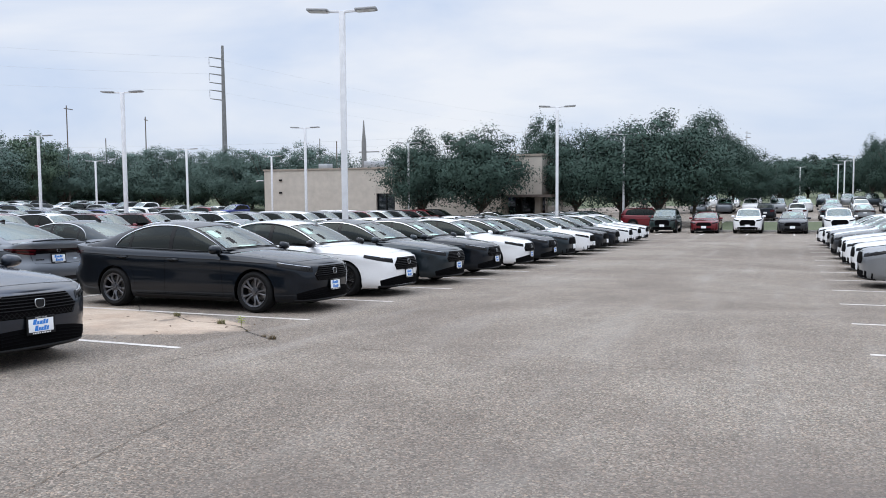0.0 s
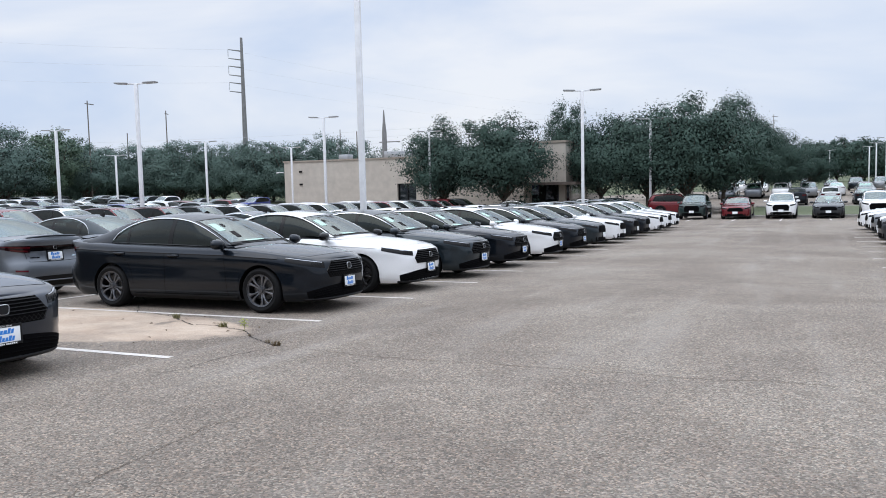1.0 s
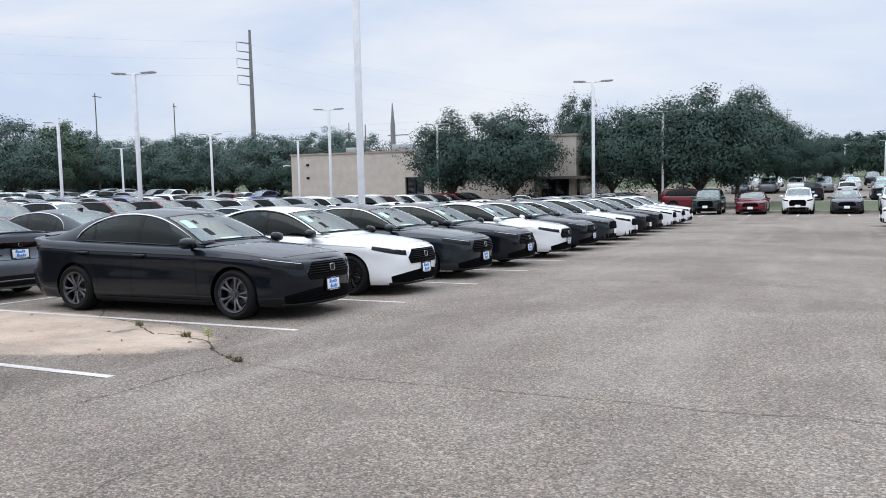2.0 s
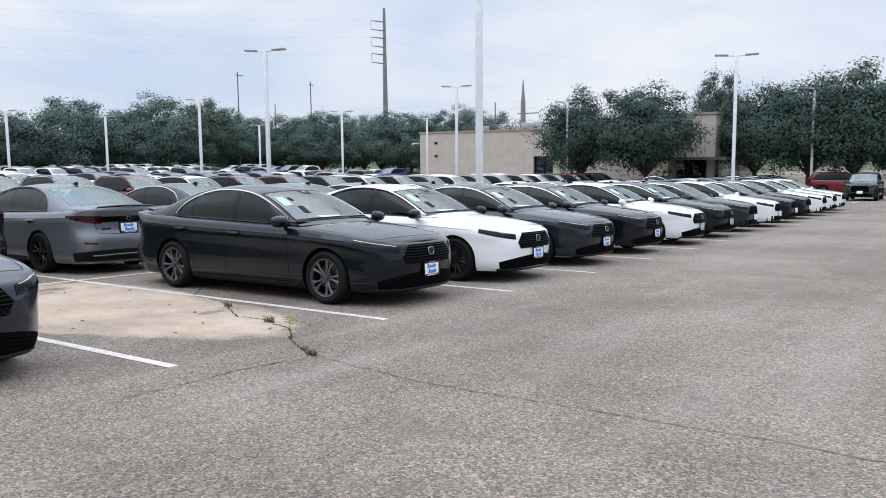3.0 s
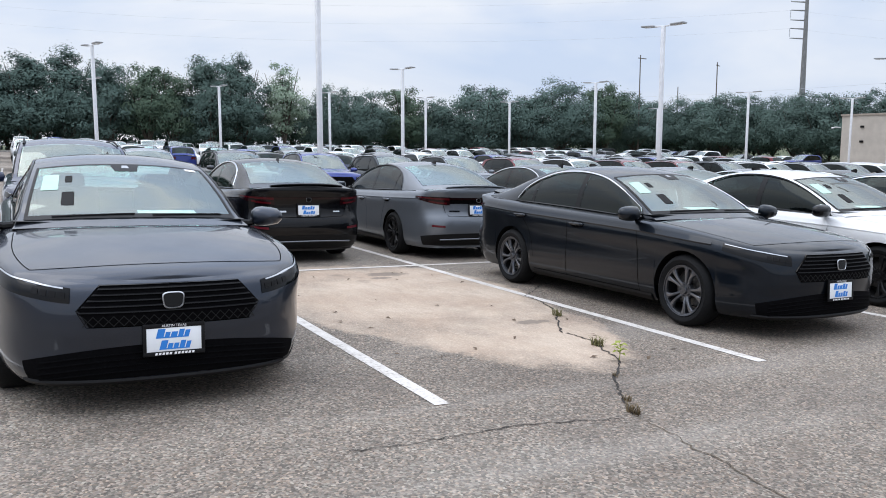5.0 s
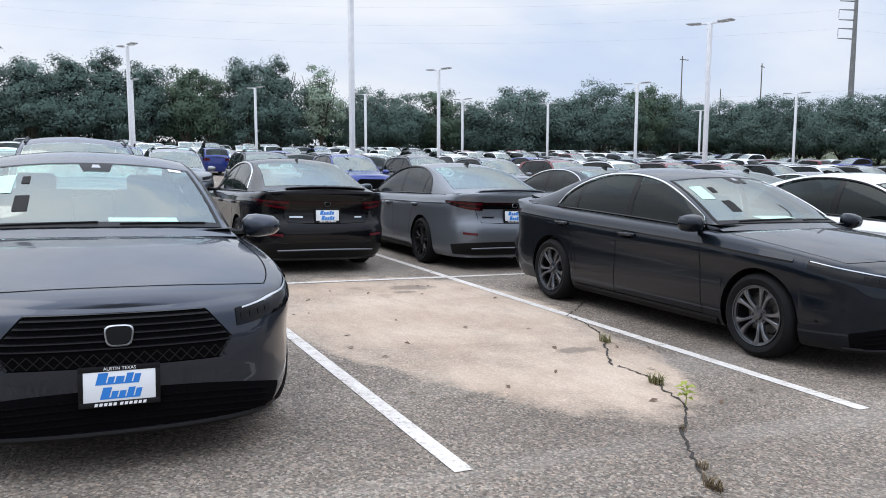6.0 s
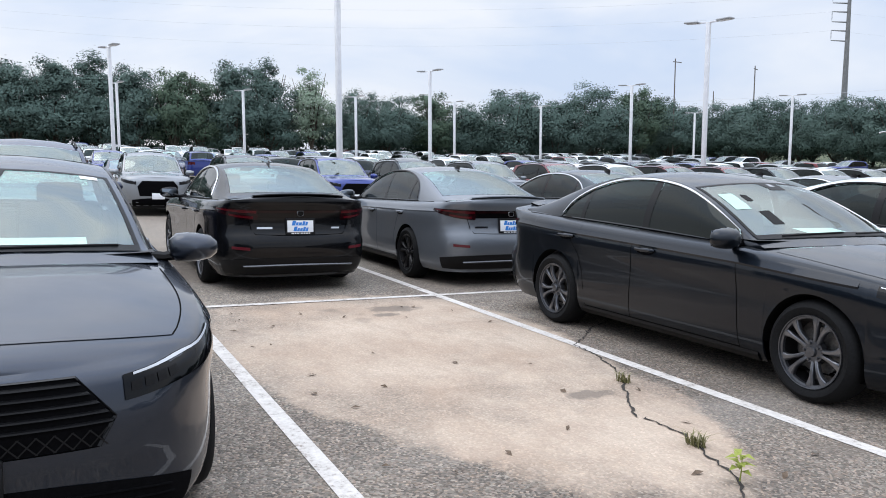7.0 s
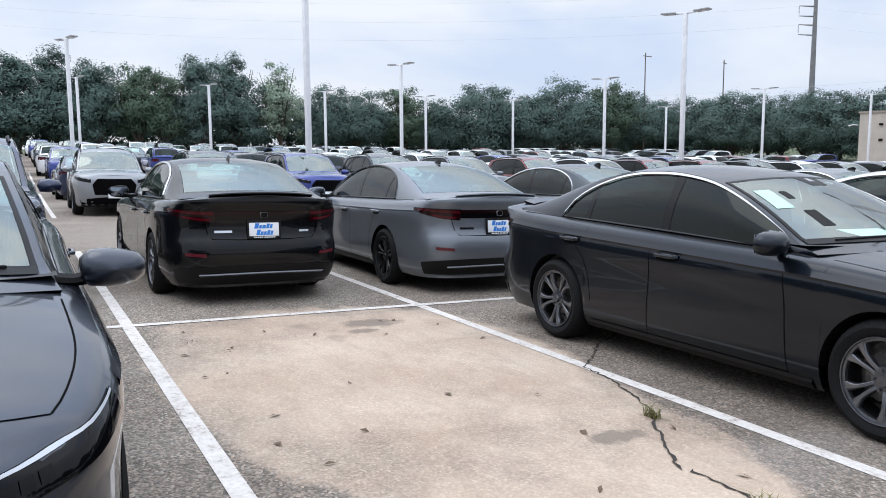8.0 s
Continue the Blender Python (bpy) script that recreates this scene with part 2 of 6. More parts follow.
def asphalt():
    m = Nodes("worn_asphalt", (0.25, 0.23, 0.21), 0.9)
    big = m.noise(0.16, 4.0, 0.6, distort=0.6)
    mid = m.noise(0.9, 5.0, 0.6)
    fine = m.noise(70, 3.0, 0.75)
    stones = m.voronoi(76, out="Color")
    dist = m.voronoi(76)
    sep = m.t.nodes.new("ShaderNodeSeparateColor")
    m.link(stones, sep.inputs[0])
    tone = m.ramp(big, (0.34, (0.132, 0.104, 0.084)), (0.5, (0.235, 0.198, 0.166)), (0.64, (0.325, 0.290, 0.250)))
    tone = m.mix(0.5, tone, m.ramp(mid, (0.3, (0.165, 0.137, 0.114)), (0.7, (0.305, 0.265, 0.225))))
    # aggregate: single stones from dark to pale, some of them warm, some greenish grey
    grit = m.ramp(sep.outputs[0], (0.0, 0.30), (0.28, 0.66), (0.72, 1.22), (0.9, 1.65), (1.0, 2.2))
    hue = m.ramp(sep.outputs[1], (0.0, (1.10, 0.98, 0.86)), (0.5, (1.0, 1.0, 1.0)), (1.0, (0.92, 1.0, 0.98)))
    grit = m.mix(1.0, grit, hue, "MULTIPLY")
    grit = m.mix(m.ramp(fine, (0.3, 0.45), (0.75, 0.0)), grit, 0.5)
    col = m.mix(0.95, tone, m.mix(1.0, tone, grit, "MULTIPLY"))
    streak_map = m.t.nodes.new("ShaderNodeMapping")
    streak_map.inputs["Scale"].default_value = (1.4, 0.16, 1.0)
    m.link(m.coords(), streak_map.inputs["Vector"])
    streak = m.noise(1.0, 4.0, 0.55, streak_map.outputs[0])
    col = m.mix(m.ramp(streak, (0.52, 0.0), (0.72, 0.26)), col, (0.385, 0.36, 0.325))
    # an older, browner surface in the aisle
    x, y, _ = m.xyz()
    old = m.math("ADD", m.math("ADD", m.math("MULTIPLY", m.math("SUBTRACT", 6.0, y), 0.30), m.math("MULTIPLY", m.math("ADD", x, 1.0), 0.22)), m.math("MULTIPLY", m.math("SUBTRACT", m.noise(0.55, 4.0), 0.5), 2.2))
    col = m.mix(m.ramp(old, (-0.1, 0.0), (1.0, 0.78)), col, (0.125, 0.103, 0.088))
    # a tan, washed-in patch of soil on the empty stall
    wob = m.math("ADD", m.math("MULTIPLY", m.math("SUBTRACT", m.noise(0.75, 3.0), 0.5), 1.1), m.math("MULTIPLY", m.math("SUBTRACT", m.noise(7.0, 4.0, 0.6), 0.5), 0.35))
    dx = m.math("DIVIDE", m.math("ADD", x, 9.25), 3.0)
    wide = m.math("ADD", 1.12, m.math("MULTIPLY", m.math("SUBTRACT", -7.4, x), 0.16))
    dy = m.math("DIVIDE", m.math("SUBTRACT", y, 9.18), m.math("MAXIMUM", wide, 0.9))
    r = m.math("ADD", m.math("ADD", m.math("POWER", m.math("ABSOLUTE", dx), 2.6), m.math("POWER", m.math("ABSOLUTE", dy), 2.6)), wob)
    bare = m.math("ADD", m.noise(0.8, 5.0, 0.6), m.math("MULTIPLY", m.ramp(r, (0.2, 0.0), (1.0, 1.0)), 0.16))
    mask = m.math("MULTIPLY", m.ramp(r, (0.82, 1.0), (1.22, 0.0)), m.ramp(bare, (0.54, 1.0), (0.74, 0.42)))
    # blown dust lies thinly past its edge
    thin = m.math("MULTIPLY", m.ramp(r, (0.9, 0.55), (3.6, 0.0)), m.ramp(m.noise(1.4, 6.0, 0.65), (0.38, 0.10), (0.60, 1.0)))
    soil = m.mix(m.ramp(m.noise(1.1, 6.0, 0.62), (0.35, 0.0), (0.65, 1.0)), (0.46, 0.345, 0.255), (0.60, 0.49, 0.385))
    veil_map = m.t.nodes.new("ShaderNodeMapping")
    veil_map.inputs["Scale"].default_value = (0.9, 3.2, 1.0)
    m.link(m.coords(), veil_map.inputs["Vector"])
    soil = m.mix(m.ramp(m.noise(2.0, 6.0, 0.65, veil_map.outputs[0], 0.6), (0.46, 0.0), (0.70, 0.42)), soil, (0.36, 0.27, 0.205))
    soil = m.mix(m.ramp(fine, (0.35, 0.22), (0.8, 0.0)), soil, (0.24, 0.19, 0.15))
    soil = m.mix(0.13, soil, m.mix(1.0, soil, grit, "MULTIPLY"))
    col = m.mix(m.math("MAXIMUM", m.math("MULTIPLY", mask, 0.86), thin), col, soil)
    # oil drips and damp dirt with ragged rims
    spots = m.ramp(m.noise(1.9, 2.0, 0.4), (0.66, 0.0), (0.74, 0.45))
    rag = m.math("MULTIPLY", m.math("SUBTRACT", m.noise(9.0, 5.0, 0.7), 0.5), 2.6)
    for sx, sy, w, h in ((-7.93, 9.71, 0.10, 0.20), (-11.25, 9.72, 0.20, 0.32), (-10.95, 9.52, 0.10, 0.16)):
        ex = m.math("DIVIDE", m.math("SUBTRACT", x, sx), w)
        ey = m.math("DIVIDE", m.math("SUBTRACT", y, sy), h)
        q = m.math("ADD", m.math("ADD", m.math("MULTIPLY", ex, ex), m.math("MULTIPLY", ey, ey)), rag)
        spots = m.math("MAXIMUM", spots, m.ramp(q, (0.35, 0.72), (1.1, 0.0)))
    col = m.mix(spots, col, (0.145, 0.120, 0.098))
    m.set("Base Color", col)
    m.set("Roughness", m.ramp(mid, (0.3, 0.82), (0.7, 0.95)))
    h = m.math("ADD", m.math("MULTIPLY", dist, -0.8), m.math("MULTIPLY", fine, 0.7))
    m.bump(m.math("MULTIPLY", h, m.math("SUBTRACT", 1.0, m.math("MULTIPLY", mask, 0.75))), 0.7, 0.009)
    return m.mat


def line_paint():
    m = Nodes("worn_line_paint", (0.74, 0.73, 0.70), 0.75)
    wear = m.noise(28, 5.0, 0.7)
    spots = m.noise(5, 3.0)
    k = m.math("ADD", wear, m.math("MULTIPLY", m.math("SUBTRACT", spots, 0.5), 0.5))
    m.set("Base Color", m.ramp(k, (0.30, (0.29, 0.25, 0.215)), (0.42, (0.56, 0.525, 0.485)), (0.66, (0.69, 0.66, 0.625))))
    m.bump(wear, 0.4, 0.004)
    return m.mat


def grass():
    m = Nodes("mown_grass", (0.1, 0.14, 0.05), 0.95)
    a, b = m.noise(0.12, 4.0), m.noise(9, 4.0)
    c = m.ramp(a, (0.3, (0.070, 0.090, 0.042)), (0.7, (0.112, 0.130, 0.070)))
    m.set("Base Color", m.mix(0.4, c, m.ramp(b, (0.3, (0.06, 0.080, 0.040)), (0.7, (0.118, 0.135, 0.072)))))
    m.bump(b, 0.8, 0.05)
    return m.mat


M_ASPHALT, M_LINE, M_GRASS = asphalt(), line_paint(), grass()
M_CRACK = rough_mat("crack_fill", (0.035, 0.030, 0.026), 0.95, 30, 0.5, 0.4)
M_SOIL = rough_mat("crack_soil", (0.11, 0.085, 0.06), 0.95, 40, 0.4, 0.4)
M_LITTER = rough_mat("dry_leaf", (0.13, 0.09, 0.06), 0.9, 40, 0.4, 0.2)
M_TUFT_DRY = leaf_mat("dead_weed", (0.11, 0.08, 0.045), (0.25, 0.19, 0.11))

# ---- geometry tools ----
def smooth_curve(keys):
    """A smooth function through (x, value...) keys, x rising or falling."""
    k = sorted(keys)
    xs = np.array([a[0] for a in k], float)
    vs = np.array([a[1:] for a in k], float)
    d = np.diff(vs, axis=0) / np.diff(xs)[:, None]
    m = np.vstack([d[:1], (d[:-1] + d[1:]) / 2, d[-1:]])
    flat = np.vstack([np.zeros_like(d[:1]), (d[:-1] * d[1:] <= 0).astype(float), np.zeros_like(d[:1])])
    m = np.where(flat > 0, 0.0, m)

    def f(x):
        x = np.clip(np.asarray(x, float), xs[0], xs[-1])
        i = np.clip(np.searchsorted(xs, x) - 1, 0, len(xs) - 2)
        h = xs[i + 1] - xs[i]
        t = ((x - xs[i]) / h)[..., None]
        h = h[..., None]
        r = ((2 * t**3 - 3 * t**2 + 1) * vs[i] + (t**3 - 2 * t**2 + t) * h * m[i] + (3 * t**2 - 2 * t**3) * vs[i + 1] + (t**3 - t**2) * h * m[i + 1])
        return r[..., 0] if r.shape[-1] == 1 else r

    return f


def ease(a, b, x):
    t = np.clip((np.asarray(x, float) - a) / (b - a), 0, 1)
    return t * t * (3 - 2 * t)


class Geo:
    """Vertices and faces that become one mesh."""

    def __init__(self):
        self.v, self.f = [], []

    def add(self, verts, faces, m=None):
        o = len(self.v)
        for p in verts:
            self.v.append(tuple(m @ Vector(p)) if m is not None else tuple(float(c) for c in p))
        self.f += [tuple(o + i for i in f) for f in faces]
        return self

    def grid(self, pts, flip=False, loop_u=False, loop_v=False, keep=None):
        pts = np.asarray(pts, float)
        nu, nv = pts.shape[:2]
        faces = []
        for i in range(nu if loop_u else nu - 1):
            for j in range(nv if loop_v else nv - 1):
                if keep is not None and not keep(i, j):
                    continue
                a, b = i * nv + j, ((i + 1) % nu) * nv + j
                c, d = ((i + 1) % nu) * nv + (j + 1) % nv, i * nv + (j + 1) % nv
                faces.append((a, d, c, b) if flip else (a, b, c, d))
        return self.add(pts.reshape(-1, 3), faces)

    def box(self, size, m=None, bevel=0.0):
        x, y, z = (s / 2 for s in size)
        if bevel <= 0:
            vs = [(sx * x, sy * y, sz * z) for sx in (-1, 1) for sy in (-1, 1) for sz in (-1, 1)]
            return self.add(vs, [(0, 1, 3, 2), (4, 6, 7, 5), (0, 4, 5, 1), (2, 3, 7, 6), (0, 2, 6, 4), (1, 5, 7, 3)], m)
        b = min(bevel, x * 0.98, y * 0.98, z * 0.98)
        bm = bmesh.new()
        bmesh.ops.create_cube(bm, size=1.0)
        for v in bm.verts:
            v.co = Vector((v.co.x * 2 * x, v.co.y * 2 * y, v.co.z * 2 * z))
        bmesh.ops.bevel(bm, geom=bm.edges[:], offset=b, segments=2, affect="EDGES", profile=0.5)
        bm.verts.index_update()
        self.add([v.co[:] for v in bm.verts], [[v.index for v in f.verts] for f in bm.faces], m)
        bm.free()
        return self

    def lathe(self, profile, n=32, m=None, axis="Y", a0=0.0, a1=2 * math.pi):
        """profile: (radius, along the axis)."""
        full = abs(a1 - a0 - 2 * math.pi) < 1e-6
        k = n if full else n + 1
        vs = []
        for i in range(k):
            a = a0 + (a1 - a0) * i / n
            for r, h in profile:
                c, s = r * math.cos(a), r * math.sin(a)
                vs.append((c, h, s) if axis == "Y" else ((c, s, h) if axis == "Z" else (h, c, s)))
        p = len(profile)
        fs = [(i * p + j, ((i + 1) % k) * p + j, ((i + 1) % k) * p + j + 1, i * p + j + 1) for i in range(n) for j in range(p - 1)]
        return self.add(vs, fs, m)

    def tube(self, pts, radii, n=6, cap=True):
        pts = [Vector(p) for p in pts]
        vs, fs = [], []
        for i, p in enumerate(pts):
            d = (pts[min(i + 1, len(pts) - 1)] - pts[max(i - 1, 0)]).normalized()
            e = d.cross(Vector((0.31, 0.17, 0.93)) if abs(d.z) < 0.9 else Vector((1, 0, 0))).normalized()
            g = d.cross(e)
            for k in range(n):
                a = 2 * math.pi * k / n
                vs.append(p + (e * math.cos(a) + g * math.sin(a)) * radii[i])
        for i in range(len(pts) - 1):
            for k in range(n):
                fs.append((i * n + k, i * n + (k + 1) % n, (i + 1) * n + (k + 1) % n, (i + 1) * n + k))
        if cap:
            fs.append(tuple(range(n))[::-1])
            fs.append(tuple(range((len(pts) - 1) * n, len(pts) * n)))
        return self.add(vs, fs)

    def mesh(self, name, *mats, smooth=True, angle=35, tidy=False):
        me = bpy.data.meshes.new(name)
        me.from_pydata(self.v, [], self.f)
        if tidy:
            bm = bmesh.new()
            bm.from_mesh(me)
            bmesh.ops.remove_doubles(bm, verts=bm.verts[:], dist=0.0004)
            bmesh.ops.dissolve_degenerate(bm, edges=bm.edges[:], dist=0.0002)
            bmesh.ops.recalc_face_normals(bm, faces=bm.faces[:])
            bm.to_mesh(me)
            bm.free()
        for mt in mats:
            me.materials.append(mt)
        if smooth:
            me.polygons.foreach_set("use_smooth", [True] * len(me.polygons))
            me.set_sharp_from_angle(angle=radians(angle))
        me.update()
        return me


def part(name, geo, material, parent=None, label="", at=None, smooth=True, angle=35, tidy=False):
    """One mesh object of that name, under a thing or a part."""
    me = geo if isinstance(geo, bpy.types.Mesh) else geo.mesh(name, material, smooth=smooth, angle=angle, tidy=tidy)
    ob = new(name, me)
    if parent is not None:
        ob.parent = parent
    if at is not None:
        ob.matrix_basis = at
    return tagged(ob, label) if label else ob


def west_rise(x):
    """The back lot climbs gently towards the tree line."""
    t = min(max((-28.0 - x) / 70.0, 0.0), 1.0)
    return 1.25 * t * t * (3 - 2 * t)


def north_rise(x, y):
    """The far lot past the grass climbs away as well."""
    t = min(max((y - 70.0) / 50.0, 0.0), 1.0)
    s = min(max((x + 45.0) / 25.0, 0.0), 1.0)
    return 0.85 * t * t * (3 - 2 * t) * s * s * (3 - 2 * s)


def ground_z(x, y):
    u = min(y - 9.0, 83.0)
    return west_rise(x) + north_rise(x, y) - 0.03 * u + (0.00018 * u * u if u > 0 else 0.0) + 0.007 * (max(min(x, 40.0), -70.0) + 6.0)


def on_ground(x, y, rz=0.0):
    """Pose on the sloping lot: upright to the pavement, turned by rz degrees."""
    e = 0.5
    n = Vector((-(ground_z(x + e, y) - ground_z(x - e, y)), -(ground_z(x, y + e) - ground_z(x, y - e)), 1.0)).normalized()
    tilt = Vector((0, 0, 1)).rotation_difference(n).to_matrix().to_4x4()
    return Matrix.Translation((x, y, ground_z(x, y))) @ tilt @ pose(0, 0, 0, 0, 0, rz)

# ---- ground, pavement, lines ----
def sheet(name, xs, ys, drop, material, label, category="ground"):
    pts = [[(x, y, ground_z(x, y) - drop) for y in ys] for x in xs]
    ob = part(name, Geo().grid(pts), material)
    return tagged(ob, label, category, kind="structure")


far_x = [-3000, -1200, -500, -250, -160] + list(range(-120, 61, 6)) + [90, 150, 300, 800, 3000]
far_y = [-3000, -1000, -300, -120] + list(range(-80, 151, 6)) + [180, 260, 500, 1200, 3000]
sheet("ground", far_x, far_y, 0.10, M_GRASS, "mown green grass and bare earth round the lots")
sheet("pavement", np.arange(-99, 46, 3.0), np.arange(-60, 61, 3.0), 0.0, M_ASPHALT, "worn grey-brown aggregate asphalt of a car lot", "pavement")
sheet("pavement_far", np.arange(-30, 91, 4.0), np.arange(60.5, 134, 3.5), 0.02, M_ASPHALT, "grey asphalt of a second lot past the grass", "pavement")
sheet("pavement_west", np.arange(-99, -14, 4.0), np.arange(60.5, 98, 4.0), 0.03, M_ASPHALT, "grey asphalt beside the building", "pavement")

STALL, FIRST = 2.74, 10.5


def stripe(points, width, lift=0.004):
    """A painted band along the pavement through the points."""
    rows = []
    for (ax, ay), (bx, by) in zip(points[:-1], points[1:]):
        n = max(2, int(math.hypot(bx - ax, by - ay) / 1.0) + 1)
        d = Vector((bx - ax, by - ay)).normalized()
        for k in range(n):
            f = k / (n - 1)
            x, y = ax + (bx - ax) * f, ay + (by - ay) * f
            row = []
            for side in (-0.5, 0.5):
                px, py = x - d.y * width * side, y + d.x * width * side
                row.append((px, py, ground_z(px, py) + lift))
            rows.append(row)
    return Geo().grid(rows, flip=True)


def painted_line(points, width=0.10, lift=0.004):
    return tagged(part("painted_line", stripe(points, width, lift), M_LINE), "worn white parking line on the asphalt", "road marking", "parking lines", "structure")


for k in range(-2, 15):
    painted_line([(-18.0, FIRST + k * STALL), (-6.0, FIRST + k * STALL)])
painted_line([(-11.90, FIRST - 2 * STALL), (-11.90, FIRST + 13 * STALL)], 0.10, 0.006)
for k in range(-2, 14):
    painted_line([(1.26, FIRST - 0.25 + k * STALL), (7.4, FIRST - 0.25 + k * STALL)])
for k in range(-3, 6):
    painted_line([(-1.9 + k * 2.75, 54.0), (-1.9 + k * 2.75, 59.6)])
for row in (-25.4, -44.9):
    for k in range(-2, 14):
        painted_line([(row - 12.2, FIRST + k * STALL), (row, FIRST + k * STALL)])


def kerb(points):
    g = Geo()
    for (ax, ay), (bx, by) in zip(points[:-1], points[1:]):
        ln = math.hypot(bx - ax, by - ay)
        n = max(1, round(ln / 3))
        for k in range(n):
            f = (k + 0.5) / n
            x, y = ax + (bx - ax) * f, ay + (by - ay) * f
            g.box((ln / n - 0.012, 0.16, 0.30), Matrix.Translation((x, y, ground_z(x, y) - 0.01)) @ pose(0, 0, 0, 0, 0, math.degrees(math.atan2(by - ay, bx - ax))), 0.02)
    return tagged(part("kerb", g, M_CONC), "pale concrete kerb along the grass", "kerb", kind="structure")


kerb([(-5.0, 60.2), (45, 60.2)])
kerb([(-5.0, 60.4), (-5.0, 79.8)])
kerb([(-4.8, 79.9), (60, 79.9)])
kerb([(-99.2, -30), (-99.2, 84)])
lawn = part("grass_island", Geo().grid([[(x, y, ground_z(x, y) + 0.09) for y in np.linspace(60.3, 79.8, 9)] for x in np.arange(-4.9, 60, 4.0)]), M_GRASS)
tagged(lawn, "strip of green grass between the two lots", "grass", kind="structure")

# ---- cars ----
# Local frame of a car: the front axle stands over the origin, x points forward, y to its left.
SEDAN = dict(
    plan=[(0.93, 0.0, 0.755), (0.922, 0.22, 0.755), (0.885, 0.45, 0.757), (0.80, 0.66, 0.765), (0.66, 0.80, 0.785), (0.42, 0.885, 0.825), (0.0, 0.925, 0.872),
          (-0.6, 0.918, 0.915), (-1.4, 0.912, 0.935), (-2.2, 0.915, 0.955), (-2.83, 0.925, 0.975), (-3.25, 0.905, 0.995), (-3.60, 0.855, 1.01),
          (-3.82, 0.765, 1.025), (-3.93, 0.60, 1.04), (-3.975, 0.34, 1.05), (-3.985, 0.0, 1.055)],
    front=[(0.15, 0.10), (0.19, 0.035), (0.28, 0.010), (0.40, 0.014), (0.45, 0.0), (0.56, 0.0), (0.66, 0.016), (0.725, 0.036), (0.745, 0.055), (0.76, 0.095)],
    rear=[(0.20, 0.14), (0.28, 0.06), (0.40, 0.01), (0.55, 0.0), (0.62, 0.012), (0.66, 0.05), (0.80, 0.075), (0.93, 0.055), (1.00, 0.02), (1.06, 0.03)],
    side=[(0.0, 0.085), (0.06, 0.052), (0.15, 0.026), (0.25, 0.015), (0.34, 0.011), (0.44, 0.011), (0.54, 0.0125), (0.63, 0.012), (0.72, 0.007), (0.80, 0.001), (0.86, 0.004), (0.93, 0.020), (0.97, 0.038), (1.0, 0.062)],
    bottom=0.175, arch=0.366, axle=-2.83, tyre=0.330,
    hood=[(0.87, 0.757), (0.80, 0.80), (0.60, 0.845), (0.30, 0.895), (0.0, 0.935), (-0.30, 0.965), (-0.62, 0.985), (-3.35, 1.07), (-3.55, 1.065), (-3.75, 1.072), (-3.90, 1.085), (-3.985, 1.075)],
    rail=[(-0.50, 0.79, 0.935), (-0.66, 0.755, 0.985), (-0.90, 0.715, 1.115), (-1.15, 0.672, 1.235), (-1.40, 0.635, 1.325), (-1.65, 0.612, 1.372), (-1.95, 0.60, 1.392), (-2.30, 0.598, 1.375),
          (-2.60, 0.605, 1.325), (-2.90, 0.628, 1.24), (-3.15, 0.66, 1.15), (-3.40, 0.70, 1.07), (-3.60, 0.73, 1.03)],
    crest=[(-0.50, 0.965), (-0.66, 1.015), (-0.90, 1.145), (-1.15, 1.275), (-1.40, 1.375), (-1.65, 1.425), (-1.95, 1.447), (-2.30, 1.432), (-2.60, 1.378), (-2.90, 1.285), (-3.15, 1.19), (-3.40, 1.095), (-3.60, 1.062)],
    glass_top=[(-0.50, 0.0), (-0.68, 0.01), (-0.75, 0.97), (-0.9, 0.962), (-1.9, 0.95), (-2.25, 0.935), (-2.50, 0.87), (-2.70, 0.73), (-2.82, 0.48), (-2.90, 0.06), (-3.0, 0.0), (-3.6, 0.0)],
    bow=[(-0.50, 0.22), (-0.66, 0.20), (-1.40, 0.12), (-1.9, 0.0), (-2.5, -0.05), (-3.4, -0.13), (-3.6, -0.10)],
    screen=(-0.68, -1.38), back=(-2.52, -3.36), windows=((-0.74, -1.70), (-1.78, -2.56), (-2.61, -2.90)), cabin=(-0.60, -3.42), tall=False)

